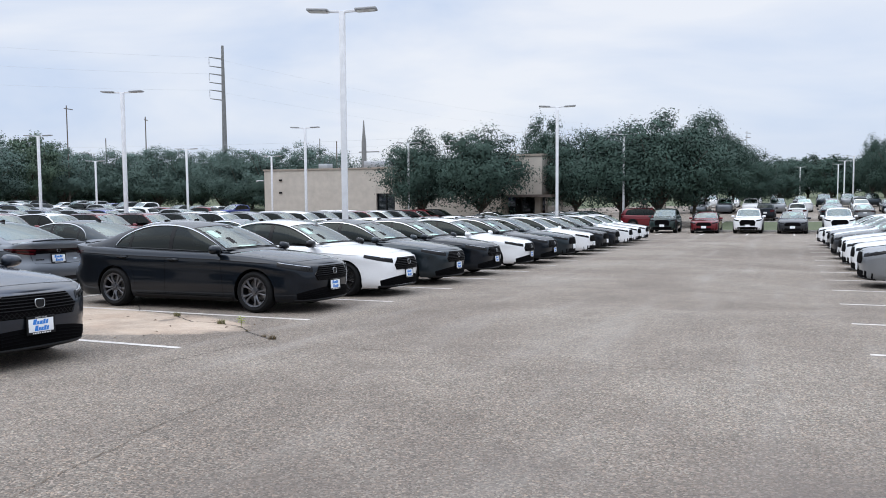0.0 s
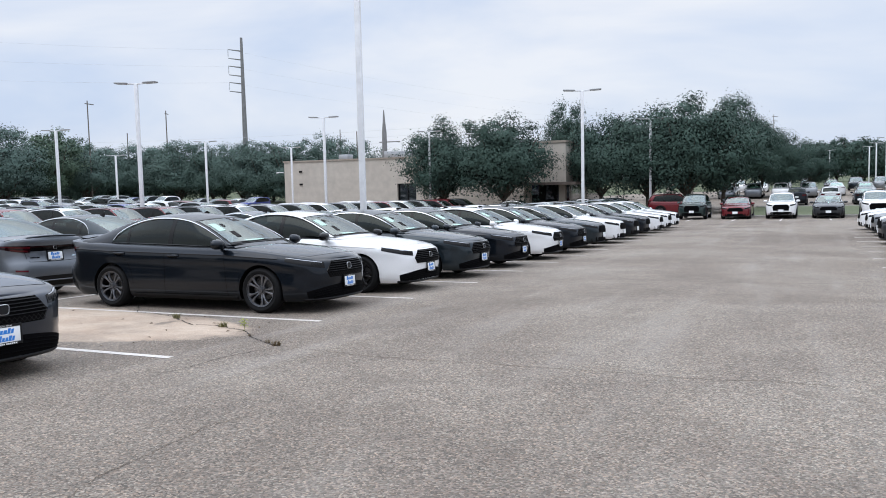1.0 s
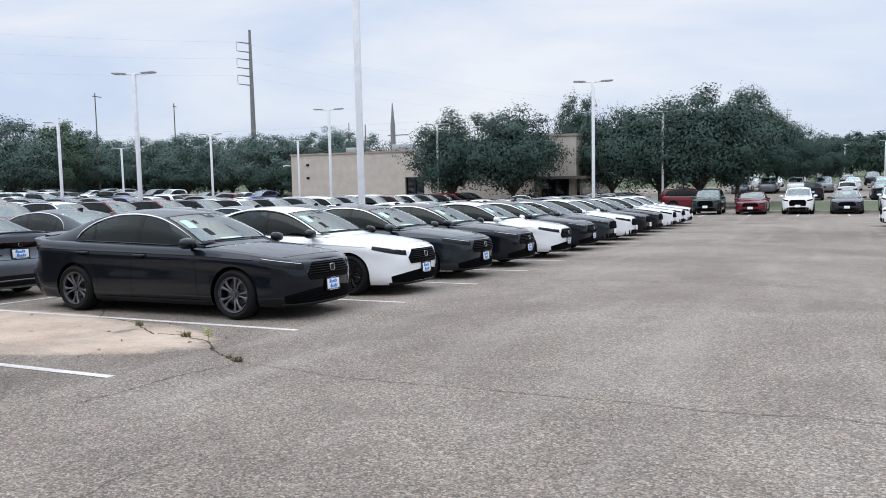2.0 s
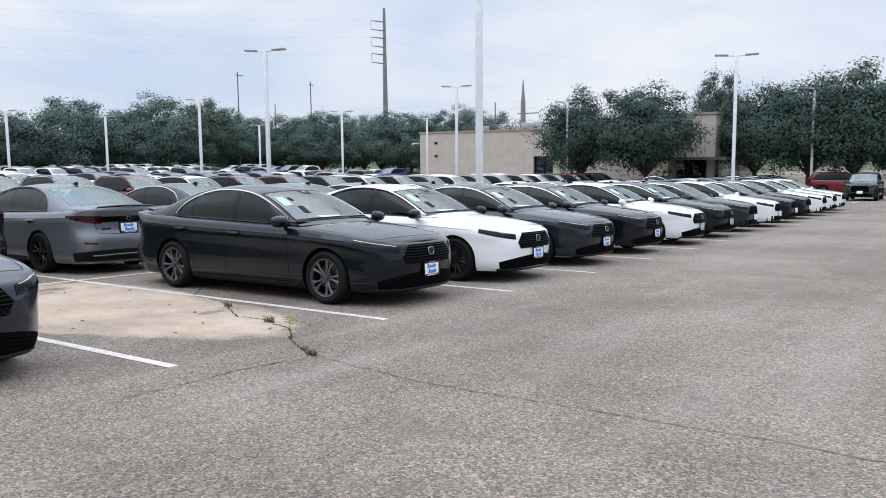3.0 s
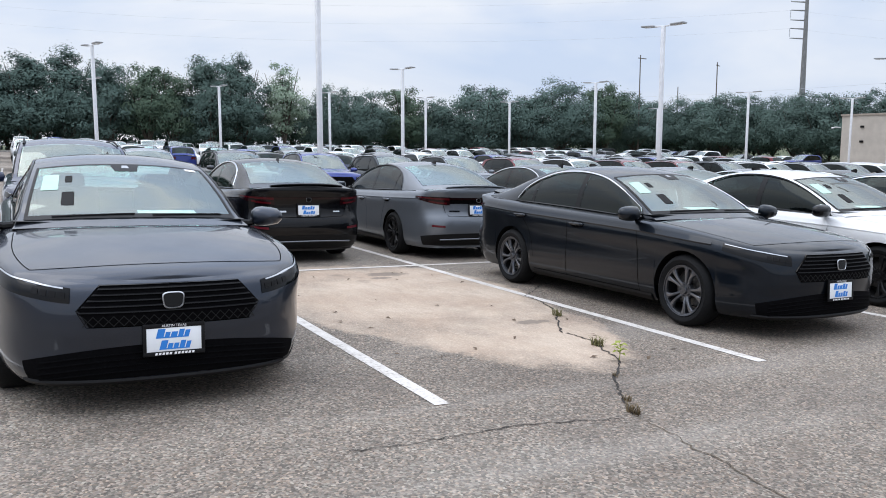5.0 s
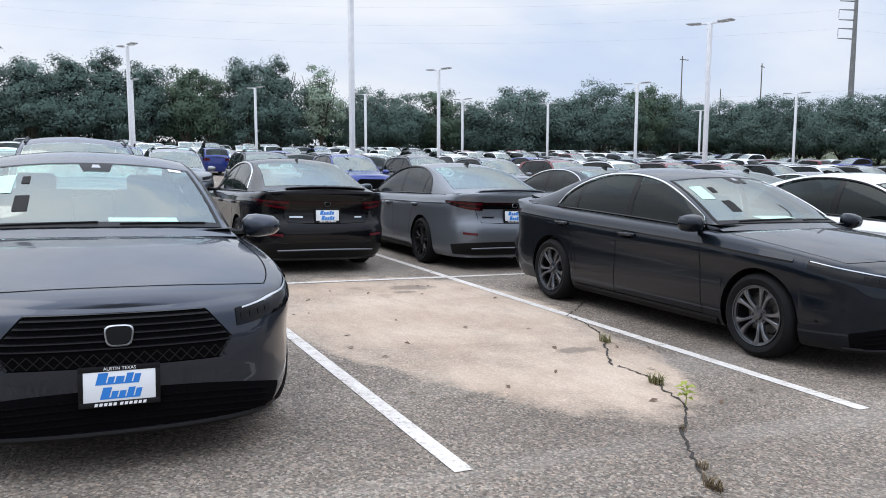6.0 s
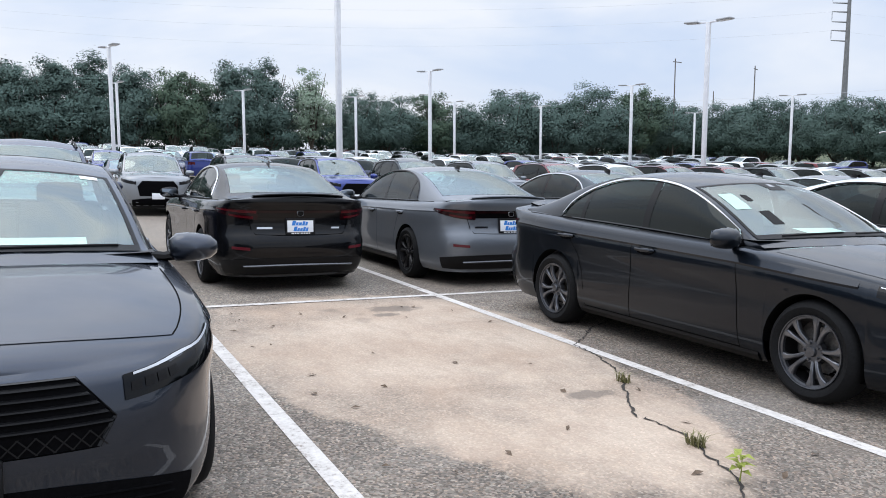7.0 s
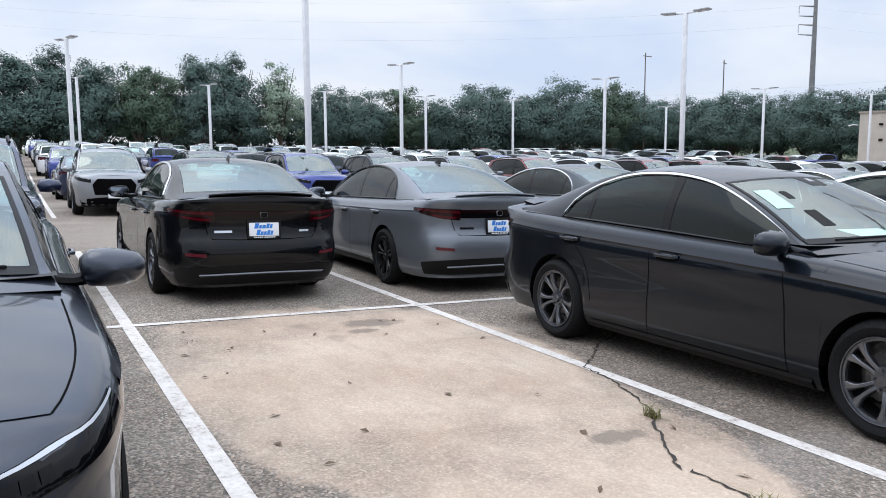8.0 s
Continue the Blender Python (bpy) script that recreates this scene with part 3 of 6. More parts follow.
SUV = dict(
    plan=[(0.90, 0.0, 0.98), (0.89, 0.22, 0.98), (0.86, 0.45, 0.978), (0.79, 0.66, 0.98), (0.66, 0.80, 0.985), (0.42, 0.885, 1.0), (0.0, 0.925, 1.02),
          (-0.6, 0.918, 1.04), (-1.4, 0.912, 1.05), (-2.1, 0.915, 1.06), (-2.70, 0.925, 1.075), (-3.1, 0.905, 1.09), (-3.40, 0.855, 1.10),
          (-3.60, 0.765, 1.10), (-3.70, 0.60, 1.10), (-3.745, 0.34, 1.10), (-3.75, 0.0, 1.10)],
    front=[(0.22, 0.12), (0.28, 0.05), (0.36, 0.012), (0.50, 0.0), (0.72, 0.006), (0.85, 0.015), (0.93, 0.04), (0.98, 0.09)],
    rear=[(0.26, 0.12), (0.34, 0.05), (0.45, 0.01), (0.60, 0.0), (0.72, 0.03), (0.90, 0.045), (1.04, 0.05), (1.10, 0.065)],
    side=[(0.0, 0.075), (0.06, 0.045), (0.16, 0.022), (0.30, 0.020), (0.45, 0.012), (0.62, 0.0), (0.74, 0.004), (0.86, 0.016), (0.95, 0.034), (1.0, 0.062)],
    bottom=0.235, arch=0.385, axle=-2.70, tyre=0.355,
    hood=[(0.84, 0.98), (0.78, 1.02), (0.55, 1.06), (0.25, 1.085), (-0.10, 1.105), (-0.40, 1.12), (-0.55, 1.125), (-3.4, 1.12), (-3.75, 1.105)],
    rail=[(-0.40, 0.80, 1.06), (-0.55, 0.775, 1.10), (-0.80, 0.745, 1.25), (-1.02, 0.715, 1.40), (-1.25, 0.68, 1.52), (-1.50, 0.66, 1.575), (-2.0, 0.652, 1.60), (-2.6, 0.645, 1.59),
          (-3.10, 0.64, 1.555), (-3.30, 0.645, 1.53), (-3.48, 0.68, 1.35), (-3.60, 0.72, 1.17), (-3.66, 0.74, 1.12)],
    crest=[(-0.40, 1.08), (-0.55, 1.13), (-0.80, 1.29), (-1.02, 1.45), (-1.25, 1.59), (-1.50, 1.645), (-2.0, 1.675), (-2.6, 1.665), (-3.10, 1.625), (-3.30, 1.60), (-3.48, 1.40), (-3.60, 1.22), (-3.66, 1.15)],
    glass_top=[(-0.40, 0.0), (-0.58, 0.01), (-0.66, 0.95), (-0.9, 0.95), (-2.6, 0.93), (-3.0, 0.86), (-3.2, 0.70), (-3.30, 0.08), (-3.4, 0.0), (-3.66, 0.0)],
    bow=[(-0.40, 0.22), (-0.55, 0.20), (-1.25, 0.12), (-1.9, 0.0), (-2.8, -0.03), (-3.3, -0.08), (-3.66, -0.08)],
    screen=(-0.57, -1.22), back=(-3.30, -3.58), windows=((-0.66, -1.58), (-1.66, -2.50), (-2.56, -3.30)), cabin=(-0.52, -3.50), tall=True)


class Shell:
    """The skin of a car, from its plan outline, profiles and roof curves."""

    def __init__(self, k):
        self.k = k
        p = np.array(k["plan"])
        self.keys = np.concatenate([[0], np.cumsum(np.hypot(*np.diff(p[:, :2], axis=0).T))])
        self.length = self.keys[-1]
        self.outline = smooth_curve([(s, *row) for s, row in zip(self.keys, k["plan"])])
        self.f_front, self.f_rear, self.f_side = (smooth_curve(k[n]) for n in ("front", "rear", "side"))
        self.hood, self.rail, self.crest = (smooth_curve(k[n]) for n in ("hood", "rail", "crest"))
        self.gtop, self.bow = smooth_curve(k["glass_top"]), smooth_curve(k["bow"])
        ss = np.linspace(0, self.length, 800)
        self.lut_s, self.lut_x = ss, self.outline(ss)[:, 0]
        self.nose, self.tail = k["plan"][0][0], k["plan"][-1][0]

    def s_at(self, x):
        return float(np.interp(-x, -self.lut_x, self.lut_s))

    def top(self, s):
        return float(self.outline(abs(s))[2])

    def skin(self, s, z, off=0.0):
        """Point of the lower body at the signed way s round the outline from the nose, height z."""
        a = min(abs(s), self.length)
        x, y, zt = self.outline(a)
        e = 0.01
        d = self.outline(min(a + e, self.length))[:2] - self.outline(max(a - e, 0))[:2]
        n = np.array([-d[1], d[0]]) / (np.hypot(*d) + 1e-9)
        n = -n if n[0] * (1 if x > -1.4 else -1) < 0 and abs(n[0]) > 0.5 else n
        if n[1] < 0:
            n = -n if abs(n[1]) > 0.5 else n
        if a < 1e-6:
            n = np.array([1.0, 0.0])
        if a > self.length - 1e-6:
            n = np.array([-1.0, 0.0])
        b = self.k["bottom"]
        wf, wr = float(ease(0.62, 0.84, x)), float(ease(self.tail + 0.42, self.tail + 0.10, x))
        t = (z - b) / (zt - b)
        ins = (1 - wf - wr) * float(self.f_side(t)) + wf * float(self.f_front(z)) + wr * float(self.f_rear(z))
        q = np.array([x, y]) + n * (off - ins)
        return np.array([q[0], (1 if s >= 0 else -1) * max(q[1], 0.0), z])

    def tailskin(self, q, z, off=0.0):
        return self.skin((1 if q >= 0 else -1) * (self.length - abs(q)), z, off)

    def sill(self, s):
        x = float(self.outline(abs(s))[0])
        b, r = self.k["bottom"], self.k["arch"]
        for xc in (0.0, self.k["axle"]):
            if abs(x - xc) < r:
                return max(b, self.k["tyre"] + math.sqrt(max(r * r - (x - xc) ** 2, 0)))
        return b

    def cover(self, s, j):
        """Hood, scuttle and deck: across from one shoulder (j = -1) to the other."""
        p = self.skin(abs(s), self.top(s))
        z = p[2] + (max(float(self.hood(p[0])), p[2]) - p[2]) * (1 - abs(j) ** 2.6)
        return np.array([p[0], p[1] * j, z])

    def belt(self, x):
        return self.cover(self.s_at(x), 0.915)

    def side(self, x, v, off=0.0):
        """Side of the greenhouse: v = 0 at the belt, 1 at the roof rail (left side)."""
        b, r = self.belt(x), np.array([x, *self.rail(x)])
        p = b + (r - b) * v
        return p + np.array([0, 0.03 * math.sin(math.pi * v) * min(1, (r[2] - b[2]) / 0.3) + off * 0.85, off * 0.5])

    def roof(self, x, j, off=0.0):
        y, z = self.rail(x)
        c = float(self.crest(x))
        return np.array([x + float(self.bow(x)) * (1 - j * j) + off * (0.4 if x > -1.4 else 0), y * j, z + (c - z) * (1 - abs(j) ** 2.2) + off * 0.9])


def mirrored(pts):
    p = np.array(pts, float)
    p[..., 1] *= -1
    return p


def patch(fn, us, vs):
    return np.array([[fn(u, v) for v in vs] for u in us])


def skirted(g, pts, inward, flip=False):
    """A panel with its edges turned in by the vector field's inward offset points."""
    g.grid(pts, flip)
    p, q = np.asarray(pts, float), np.asarray(inward, float)
    for a, b, fl in ((p[0], q[0], flip), (p[-1], q[-1], not flip), (p[:, 0], q[:, 0], not flip), (p[:, -1], q[:, -1], flip)):
        g.grid(np.stack([a, b], 1), not fl)
    return g


def ribbon(g, pts, nrm, width, flip=False):
    """A flat band along pts; nrm: how each rung leans (unit vectors across)."""
    pts, nrm = np.asarray(pts, float), np.asarray(nrm, float)
    g.grid(np.stack([pts - nrm * width / 2, pts + nrm * width / 2], 1), flip)


WHEELS = {}


def wheel_meshes(style, radius, fine, lean=False):
    key = (style, radius, fine, lean)
    if key in WHEELS:
        return WHEELS[key]
    r, w, n = radius, 0.225, 40 if fine else 18
    rim = r * 0.715
    tyre = Geo().lathe([(rim * 0.985, -w / 2 + 0.012), (rim * 1.06, -w / 2 - 0.004), (rim * 1.2, -w / 2 - 0.012), (r * 0.94, -w / 2 + 0.004), (r * 0.985, -w / 2 + 0.03), (r, -w / 2 + 0.06),
                        (r * 1.0, w / 2 - 0.06), (r * 0.985, w / 2 - 0.03), (r * 0.94, w / 2 - 0.004), (rim * 1.2, w / 2 + 0.012), (rim * 1.06, w / 2 + 0.004), (rim * 0.985, w / 2 - 0.012)], n)
    if lean:
        tyre = Geo().lathe([(0.0, w / 2 - 0.02), (rim, w / 2 - 0.01), (r * 0.97, w / 2), (r, 0.0), (r * 0.97, -w / 2)], 14)
        WHEELS[key] = [("wheel", tyre.mesh("tyre", M_RUBBER))]
        return WHEELS[key]
    barrel = Geo().lathe([(rim * 0.93, w / 2 - 0.030), (rim * 0.9, w / 2 - 0.06), (rim * 0.86, 0.0), (rim * 0.86, -w / 2 + 0.01), (rim * 1.0, -w / 2 + 0.012)], n)
    lip = Geo().lathe([(rim * 1.005, w / 2 - 0.010), (rim * 0.99, w / 2 + 0.003), (rim * 0.965, w / 2 + 0.001), (rim * 0.955, w / 2 - 0.010), (rim * 0.90, w / 2 - 0.014), (rim * 0.885, w / 2 - 0.034)], n)
    # five pairs of slim spokes that part and flare where they meet the rim
    spokes, edge = Geo(), Geo()
    for k in range(5):
        rot = Matrix.Rotation(-(2 * math.pi * k / 5 + math.pi / 2), 4, "Y")
        for twin in (-1, 1):
            rows = []
            for f in np.linspace(0, 1, 9 if fine else 4):
                rad = 0.040 + (rim * 0.93 - 0.040) * f
                half = 0.0115 + 0.004 * f + 0.022 * max(0.0, f - 0.62) ** 1.5 / 0.38 ** 1.5
                y = w / 2 - 0.040 + 0.030 * math.sin(f * 2.0)
                dz = twin * (0.0135 + 0.010 * f + 0.040 * f ** 3)
                rows.append([rot @ Vector((rad, y - 0.032, dz - half * 1.1)), rot @ Vector((rad, y - 0.006, dz - half)), rot @ Vector((rad, y, dz - half * 0.55)),
                             rot @ Vector((rad, y, dz + half * 0.55)), rot @ Vector((rad, y - 0.006, dz + half)), rot @ Vector((rad, y - 0.032, dz + half * 1.1))])
            spokes.grid([[tuple(p) for p in row] for row in rows])
            if fine:
                edge.grid([[tuple(Vector(row[2]) + Vector((0, 0.0015, 0))), tuple(Vector(row[3]) + Vector((0, 0.0015, 0)))] for row in rows])
    hub = Geo().lathe([(0.0, w / 2 - 0.010), (0.030, w / 2 - 0.011), (0.034, w / 2 - 0.018), (0.036, w / 2 - 0.03), (0.075, w / 2 - 0.035), (0.085, w / 2 - 0.07)], 20 if fine else 10)
    for k in range(5):
        a = 2 * math.pi * (k + 0.5) / 5 + math.pi / 2
        hub.lathe([(0.0, w / 2 - 0.018), (0.008, w / 2 - 0.018), (0.010, w / 2 - 0.04)], 6, Matrix.Translation((0.056 * math.cos(a), 0, 0.056 * math.sin(a))))
    disc = Geo().lathe([(0.07, 0.012), (0.155, 0.012), (0.155, -0.012)], 24).lathe([(0.0, -0.03), (rim * 0.88, -0.03)], 20)
    base = M_WHEEL_BLACK if style == "black" else M_ALLOY
    face = M_WHEEL_BLACK if style == "black" else M_ALLOY_LIGHT
    out = [("wheel", tyre.mesh("tyre", M_RUBBER)), ("rim", lip.mesh("rim", base)), ("spokes", spokes.mesh("spokes", base, angle=50))]
    if fine:
        out += [("barrel", barrel.mesh("barrel", M_WHEEL_BLACK)), ("spoke_face", edge.mesh("spoke_face", face)), ("hub_cap", hub.mesh("hub_cap", base)), ("brake_disc", disc.mesh("brake_disc", M_STEEL))]
    WHEELS[key] = out
    return out


def add_wheels(car, k, style, lod):
    fine = lod == 2
    for x in (0.0, k["axle"]):
        for sy in (1, -1):
            m = Matrix.Translation((x, sy * (0.905 - 0.1125), k["tyre"])) @ Matrix.Rotation(0 if sy > 0 else math.pi, 4, "Z") @ Matrix.Rotation(0.35 * sy + x, 4, "Y")
            meshes = wheel_meshes(style, k["tyre"], fine, lod == 0)
            tyre = part(meshes[0][0], meshes[0][1], None, car, at=m)
            for name, me in meshes[1:1] if lod == 0 else meshes[1:]:
                part(name, me, None, tyre)


def dealer_plate(car, m, fine, front):
    """A dealer's plate: white card with two slanted blue script strokes, dark frame."""
    if not fine:
        part("plate", Geo().box((0.31, 0.012, 0.155), m, 0.004), M_PLATE, car, "white plate with blue script")
        return
    rim = Geo()
    for dx, dz, sx, sz in ((0, 0.077, 0.335, 0.024), (0, -0.078, 0.335, 0.024), (-0.158, 0, 0.020, 0.135), (0.158, 0, 0.020, 0.135)):
        rim.box((sx, 0.016, sz), m @ Matrix.Translation((dx, 0, dz)), 0.003)
    plate = part("plate", Geo().box((0.31, 0.010, 0.14), m, 0.002), M_PLATE, car, "white dealer plate in a black frame")
    part("plate_frame", rim, M_TRIM, plate)
    for z0, x0, widths in ((0.008, -0.100, (0.040, 0.026, 0.034, 0.028, 0.026)), (-0.056, -0.082, (0.036, 0.026, 0.026, 0.028, 0.024))):
        x, ring = x0 + sum(widths) + 0.006 * 4, []
        for i in range(4, -1, -1):
            h = (0.052, 0.034, 0.034, 0.046, 0.040)[i]
            x -= widths[i]
            ring += [(x + widths[i] + 0.002, z0 + 0.007), (x + widths[i] + h * 0.28, z0 + h), (x + h * 0.28, z0 + h), (x + 0.002, z0 + 0.007)]
            x -= 0.006
        ring = [(x0, z0), (x0 + sum(widths) + 0.024, z0)] + ring
        word = Geo().add([(px, -0.0065, pz) for px, pz in ring], [tuple(range(len(ring)))], m)
        part("word_block", word, M_PLATE_BLUE, plate, "slanted blue block where a word stands", smooth=False)
    low = Geo()
    for i in range(11):
        x = -0.105 + i * 0.019 + (0.008 if i > 4 else 0)
        low.add([(x, -0.0086, -0.085), (x + 0.013, -0.0086, -0.085), (x + 0.016, -0.0086, -0.072), (x + 0.003, -0.0086, -0.072)], [(0, 1, 2, 3)], m)
    part("frame_script", low, M_INK, plate, smooth=False)
    if front:
        txt = bpy.data.curves.new("frame_text", "FONT")
        txt.body, txt.size, txt.align_x, txt.align_y = "AUSTIN TEXAS", 0.020, "CENTER", "CENTER"
        tmp = bpy.data.objects.new("frame_text", txt)
        me = bpy.data.meshes.new_from_object(tmp)
        bpy.data.objects.remove(tmp)
        me.materials.clear()
        me.materials.append(M_INK)
        part("frame_text", me, None, plate, at=m @ Matrix.Translation((0, -0.0090, 0.077)) @ pose(0, 0, 0, 90, 0, 0))


def badge(car, m, w, h):
    """A plain rounded metal emblem."""
    g = Geo()
    n = 28
    outer, inner, low = [], [], []
    for i in range(n):
        a = 2 * math.pi * i / n
        c, s = math.cos(a), math.sin(a)
        k = (abs(c) ** 4 + abs(s) ** 4) ** -0.25
        x, z = c * k * w / 2 * (1.0 + 0.10 * s * k), s * k * h / 2
        outer.append((x, 0, z))
        inner.append((x * 0.90, -0.006, z * 0.88))
        low.append((x * 0.86, -0.002, z * 0.84))
    rows = np.array([outer, inner, low]).transpose(1, 0, 2)
    g.grid(rows, loop_u=True)
    g.v = [tuple(m @ Vector(p)) for p in g.v]
    b = part("emblem", g, M_SATIN, car, "plain chrome emblem", angle=60)
    back = Geo().add([tuple(m @ Vector((x, -0.0005, z))) for x, _, z in outer], [tuple(range(n))])
    part("emblem_backing", back, M_GLOSS, b, smooth=False)


def body_geo(sh, fine, lean):
    k = sh.k
    ss = list(np.linspace(0, sh.length, 110 if fine else (30 if lean else 46)))
    for xc in (0.0, k["axle"]):
        for a in np.linspace(0, math.pi, 19 if fine else (6 if lean else 11)):
            ss.append(sh.s_at(xc + (k["arch"] - 0.0004) * math.cos(a)))
        ss += [sh.s_at(xc + k["arch"] + 0.002), sh.s_at(xc - k["arch"] - 0.002)]
    ss = sorted(ss)
    ss = [s for i, s in enumerate(ss) if i == 0 or s - ss[i - 1] > 0.0012]
    ts = np.array([0, 0.03, 0.07, 0.13, 0.2, 0.28, 0.37, 0.46, 0.55, 0.63, 0.70, 0.77, 0.84, 0.90, 0.95, 0.98, 1.0]) if fine else np.array([0, 0.16, 0.5, 0.86, 1.0] if lean else [0, 0.06, 0.16, 0.3, 0.5, 0.7, 0.86, 0.95, 1.0])
    side = np.array([[sh.skin(s, sh.sill(s) + (sh.top(s) - sh.sill(s)) * t) for t in ts] for s in ss])
    g = Geo()
    g.grid(side, flip=False)
    g.grid(mirrored(side), flip=True)
    js = np.linspace(-1, 1, 25 if fine else (9 if lean else 13))
    top = np.array([[sh.cover(s, j) for j in js] for s in ss])
    xs = top[:, 0, 0]
    c0, c1 = k["cabin"]
    g.grid(top, flip=False, keep=lambda i, j: not (c1 < xs[i] < c0 and abs(js[j] + js[j + 1]) / 2 < 0.88))
    # floor pan
    pan = np.array([[sh.skin(s, k["bottom"]) * np.array([1, q, 1]) + np.array([0, 0, 0.02]) for q in (-1, 1)] for s in ss[::3]])
    under = Geo().grid(pan)
    # roof and pillars
    ga, gb = k["rail"][0][0], k["rail"][-1][0]
    stations = np.unique(np.concatenate([np.linspace(gb, ga, 64 if fine else (16 if lean else 26)), k["screen"], k["back"], [w for ww in k["windows"] for w in ww]]))
    s0, s1 = k["screen"]
    b0, b1 = k["back"]
    jr = np.array([-1, -0.985, -0.955, -0.90, -0.75, -0.5, -0.25, 0, 0.25, 0.5, 0.75, 0.90, 0.955, 0.985, 1]) if fine else np.array([-1, -0.94, -0.6, 0, 0.6, 0.94, 1])
    lim = 0.95 if fine else 0.93
    roof = np.array([[sh.roof(x, j) for j in jr] for x in stations])

    def solid(i, j):
        x, a = (stations[i] + stations[i + 1]) / 2, abs(jr[j] + jr[j + 1]) / 2
        return not ((s1 < x < s0 or b1 < x < b0) and a < lim)

    g.grid(roof, flip=True, keep=solid)
    vs = (0, 0.25, 0.5, 0.75, 1.0)
    for sgn in (1, -1):
        band = np.array([[sh.side(x, gt + (1 - gt) * v) for v in vs] for x in stations for gt in [float(sh.gtop(x))]])
        g.grid(band if sgn > 0 else mirrored(band), flip=sgn > 0)
    return g, under, stations


def build_car(name, k, lod, style="alloy"):
    """A car built once at the origin, with its parts; lod 2 for the nearest, 0 for the far rows."""
    fine, lean = lod == 2, lod == 0
    sh = Shell(k)
    tall = k["tall"]
    car = new(name)
    g, under, stations = body_geo(sh, fine, lean)
    part("body", g, PAINTS["charcoal"], car, angle=40, tidy=True)
    if not lean:
        part("floor_pan", under, M_UNDER, car)
    n = 18 if fine else 8
    # wheel wells
    for xc in (0.0, k["axle"]) if fine else ():
        for sy in (1, -1):
            rows = []
            for a in np.linspace(0.0, math.pi, 16 if fine else 8):
                x, z = xc + k["arch"] * math.cos(a), k["tyre"] + k["arch"] * math.sin(a)
                p = sh.skin(sh.s_at(x), z)
                rows.append([(x, sy * (p[1] + 0.002), z + 0.002), (x, sy * (p[1] - 0.03), z - 0.006), (x, sy * 0.52, z)])
            well = Geo().grid(rows, flip=sy > 0)
            well.add([(xc - 0.36, sy * 0.53, 0.2), (xc + 0.36, sy * 0.53, 0.2), (xc + 0.36, sy * 0.53, 0.72), (xc - 0.36, sy * 0.53, 0.72)], [(0, 1, 2, 3)])
            part("wheel_well", well, M_UNDER, car)
    # glazing
    s0, s1 = k["screen"]
    b0, b1 = k["back"]
    lim = 0.95 if fine else 0.93
    js = np.linspace(-lim, lim, 15 if fine else 7)
    part("windscreen", Geo().grid(patch(lambda x, j: sh.roof(x, j, 0.002), np.linspace(s1, s0, n), js), flip=True), M_GLASS, car)
    part("rear_window", Geo().grid(patch(lambda x, j: sh.roof(x, j, 0.002), np.linspace(b1, b0, n), js), flip=True), M_GLASS_MID if not tall else M_GLASS_DARK, car)
    for w0, w1 in ((k["windows"][0][0], k["windows"][2][1]),) if lean else k["windows"]:
        for sgn in (1, -1):
            pts = patch(lambda x, v: sh.side(x, 0.02 + (float(sh.gtop(x)) - 0.03) * v, -0.004), np.linspace(w1, w0, 12 if fine else 6), np.linspace(0, 1, 5 if fine else 3))
            part("side_window", Geo().grid(pts if sgn > 0 else mirrored(pts), flip=sgn > 0), M_GLASS_DARK, car)
    # dark pillars between the side windows
    cuts = [(k["windows"][0][0] + 0.10, k["windows"][0][0]), (k["windows"][0][1], k["windows"][1][0]), (k["windows"][1][1], k["windows"][2][0])]
    for sgn in (1, -1):
        for c0, c1 in () if lean else cuts:
            pts = patch(lambda x, v: sh.side(x, 0.0 + float(sh.gtop(x)) * v, -0.001), np.linspace(c1, c0, 4), np.linspace(0, 1, 5))
            part("window_pillar", Geo().grid(pts if sgn > 0 else mirrored(pts), flip=sgn > 0), M_GLOSS, car)
    # cabin
    tub = Geo()
    c0, c1 = k["cabin"]
    low = 0.5
    fl = patch(lambda x, q: np.array([x, q * 0.80, low]), np.linspace(c1, c0, 5), (-1, 1))
    tub.grid(fl)
    for q in (-1, 1):
        tub.grid(patch(lambda x, z: np.array([x, q * 0.80, low + z * (sh.belt(x)[2] - low)]), np.linspace(c1, c0, 8), (0, 1)), flip=q > 0)
    part("cabin", tub, M_CLOTH, car)
    if lean:
        car_front(car, sh, lod)
        car_rear(car, sh, lod)
        face_out(car)
        add_wheels(car, k, style, lod)
        return car
    dash = patch(lambda x, j: np.array([x + (0.16 if not tall else 0.14) * (1 - j * j), j * 0.78, (1.03 if tall else 0.93) + 0.05 * ease(-1.25, -0.8, x)]), np.linspace(-1.15, c0 + 0.02, 5), np.linspace(-1, 1, 9))
    part("dashboard", Geo().grid(dash, flip=True), M_DASH, car)
    up = 0.16 if tall else 0.0
    for sy in (1, -1):
        seat = Geo().box((0.50, 0.50, 0.16), pose(-1.45, sy * 0.37, 0.56 + up), 0.05).box((0.13, 0.48, 0.60), pose(-1.78, sy * 0.37, 0.88 + up, 0, -14, 0), 0.05)
        seat.box((0.09, 0.26, 0.17), pose(-1.90, sy * 0.37, 1.20 + up, 0, -14, 0), 0.035)
        part("front_seat", seat, M_CLOTH, car)
    bench = Geo().box((0.50, 1.25, 0.16), pose(-2.35, 0, 0.58 + up), 0.05).box((0.13, 1.25, 0.50), pose(-2.68, 0, 0.84 + up, 0, -20, 0), 0.05)
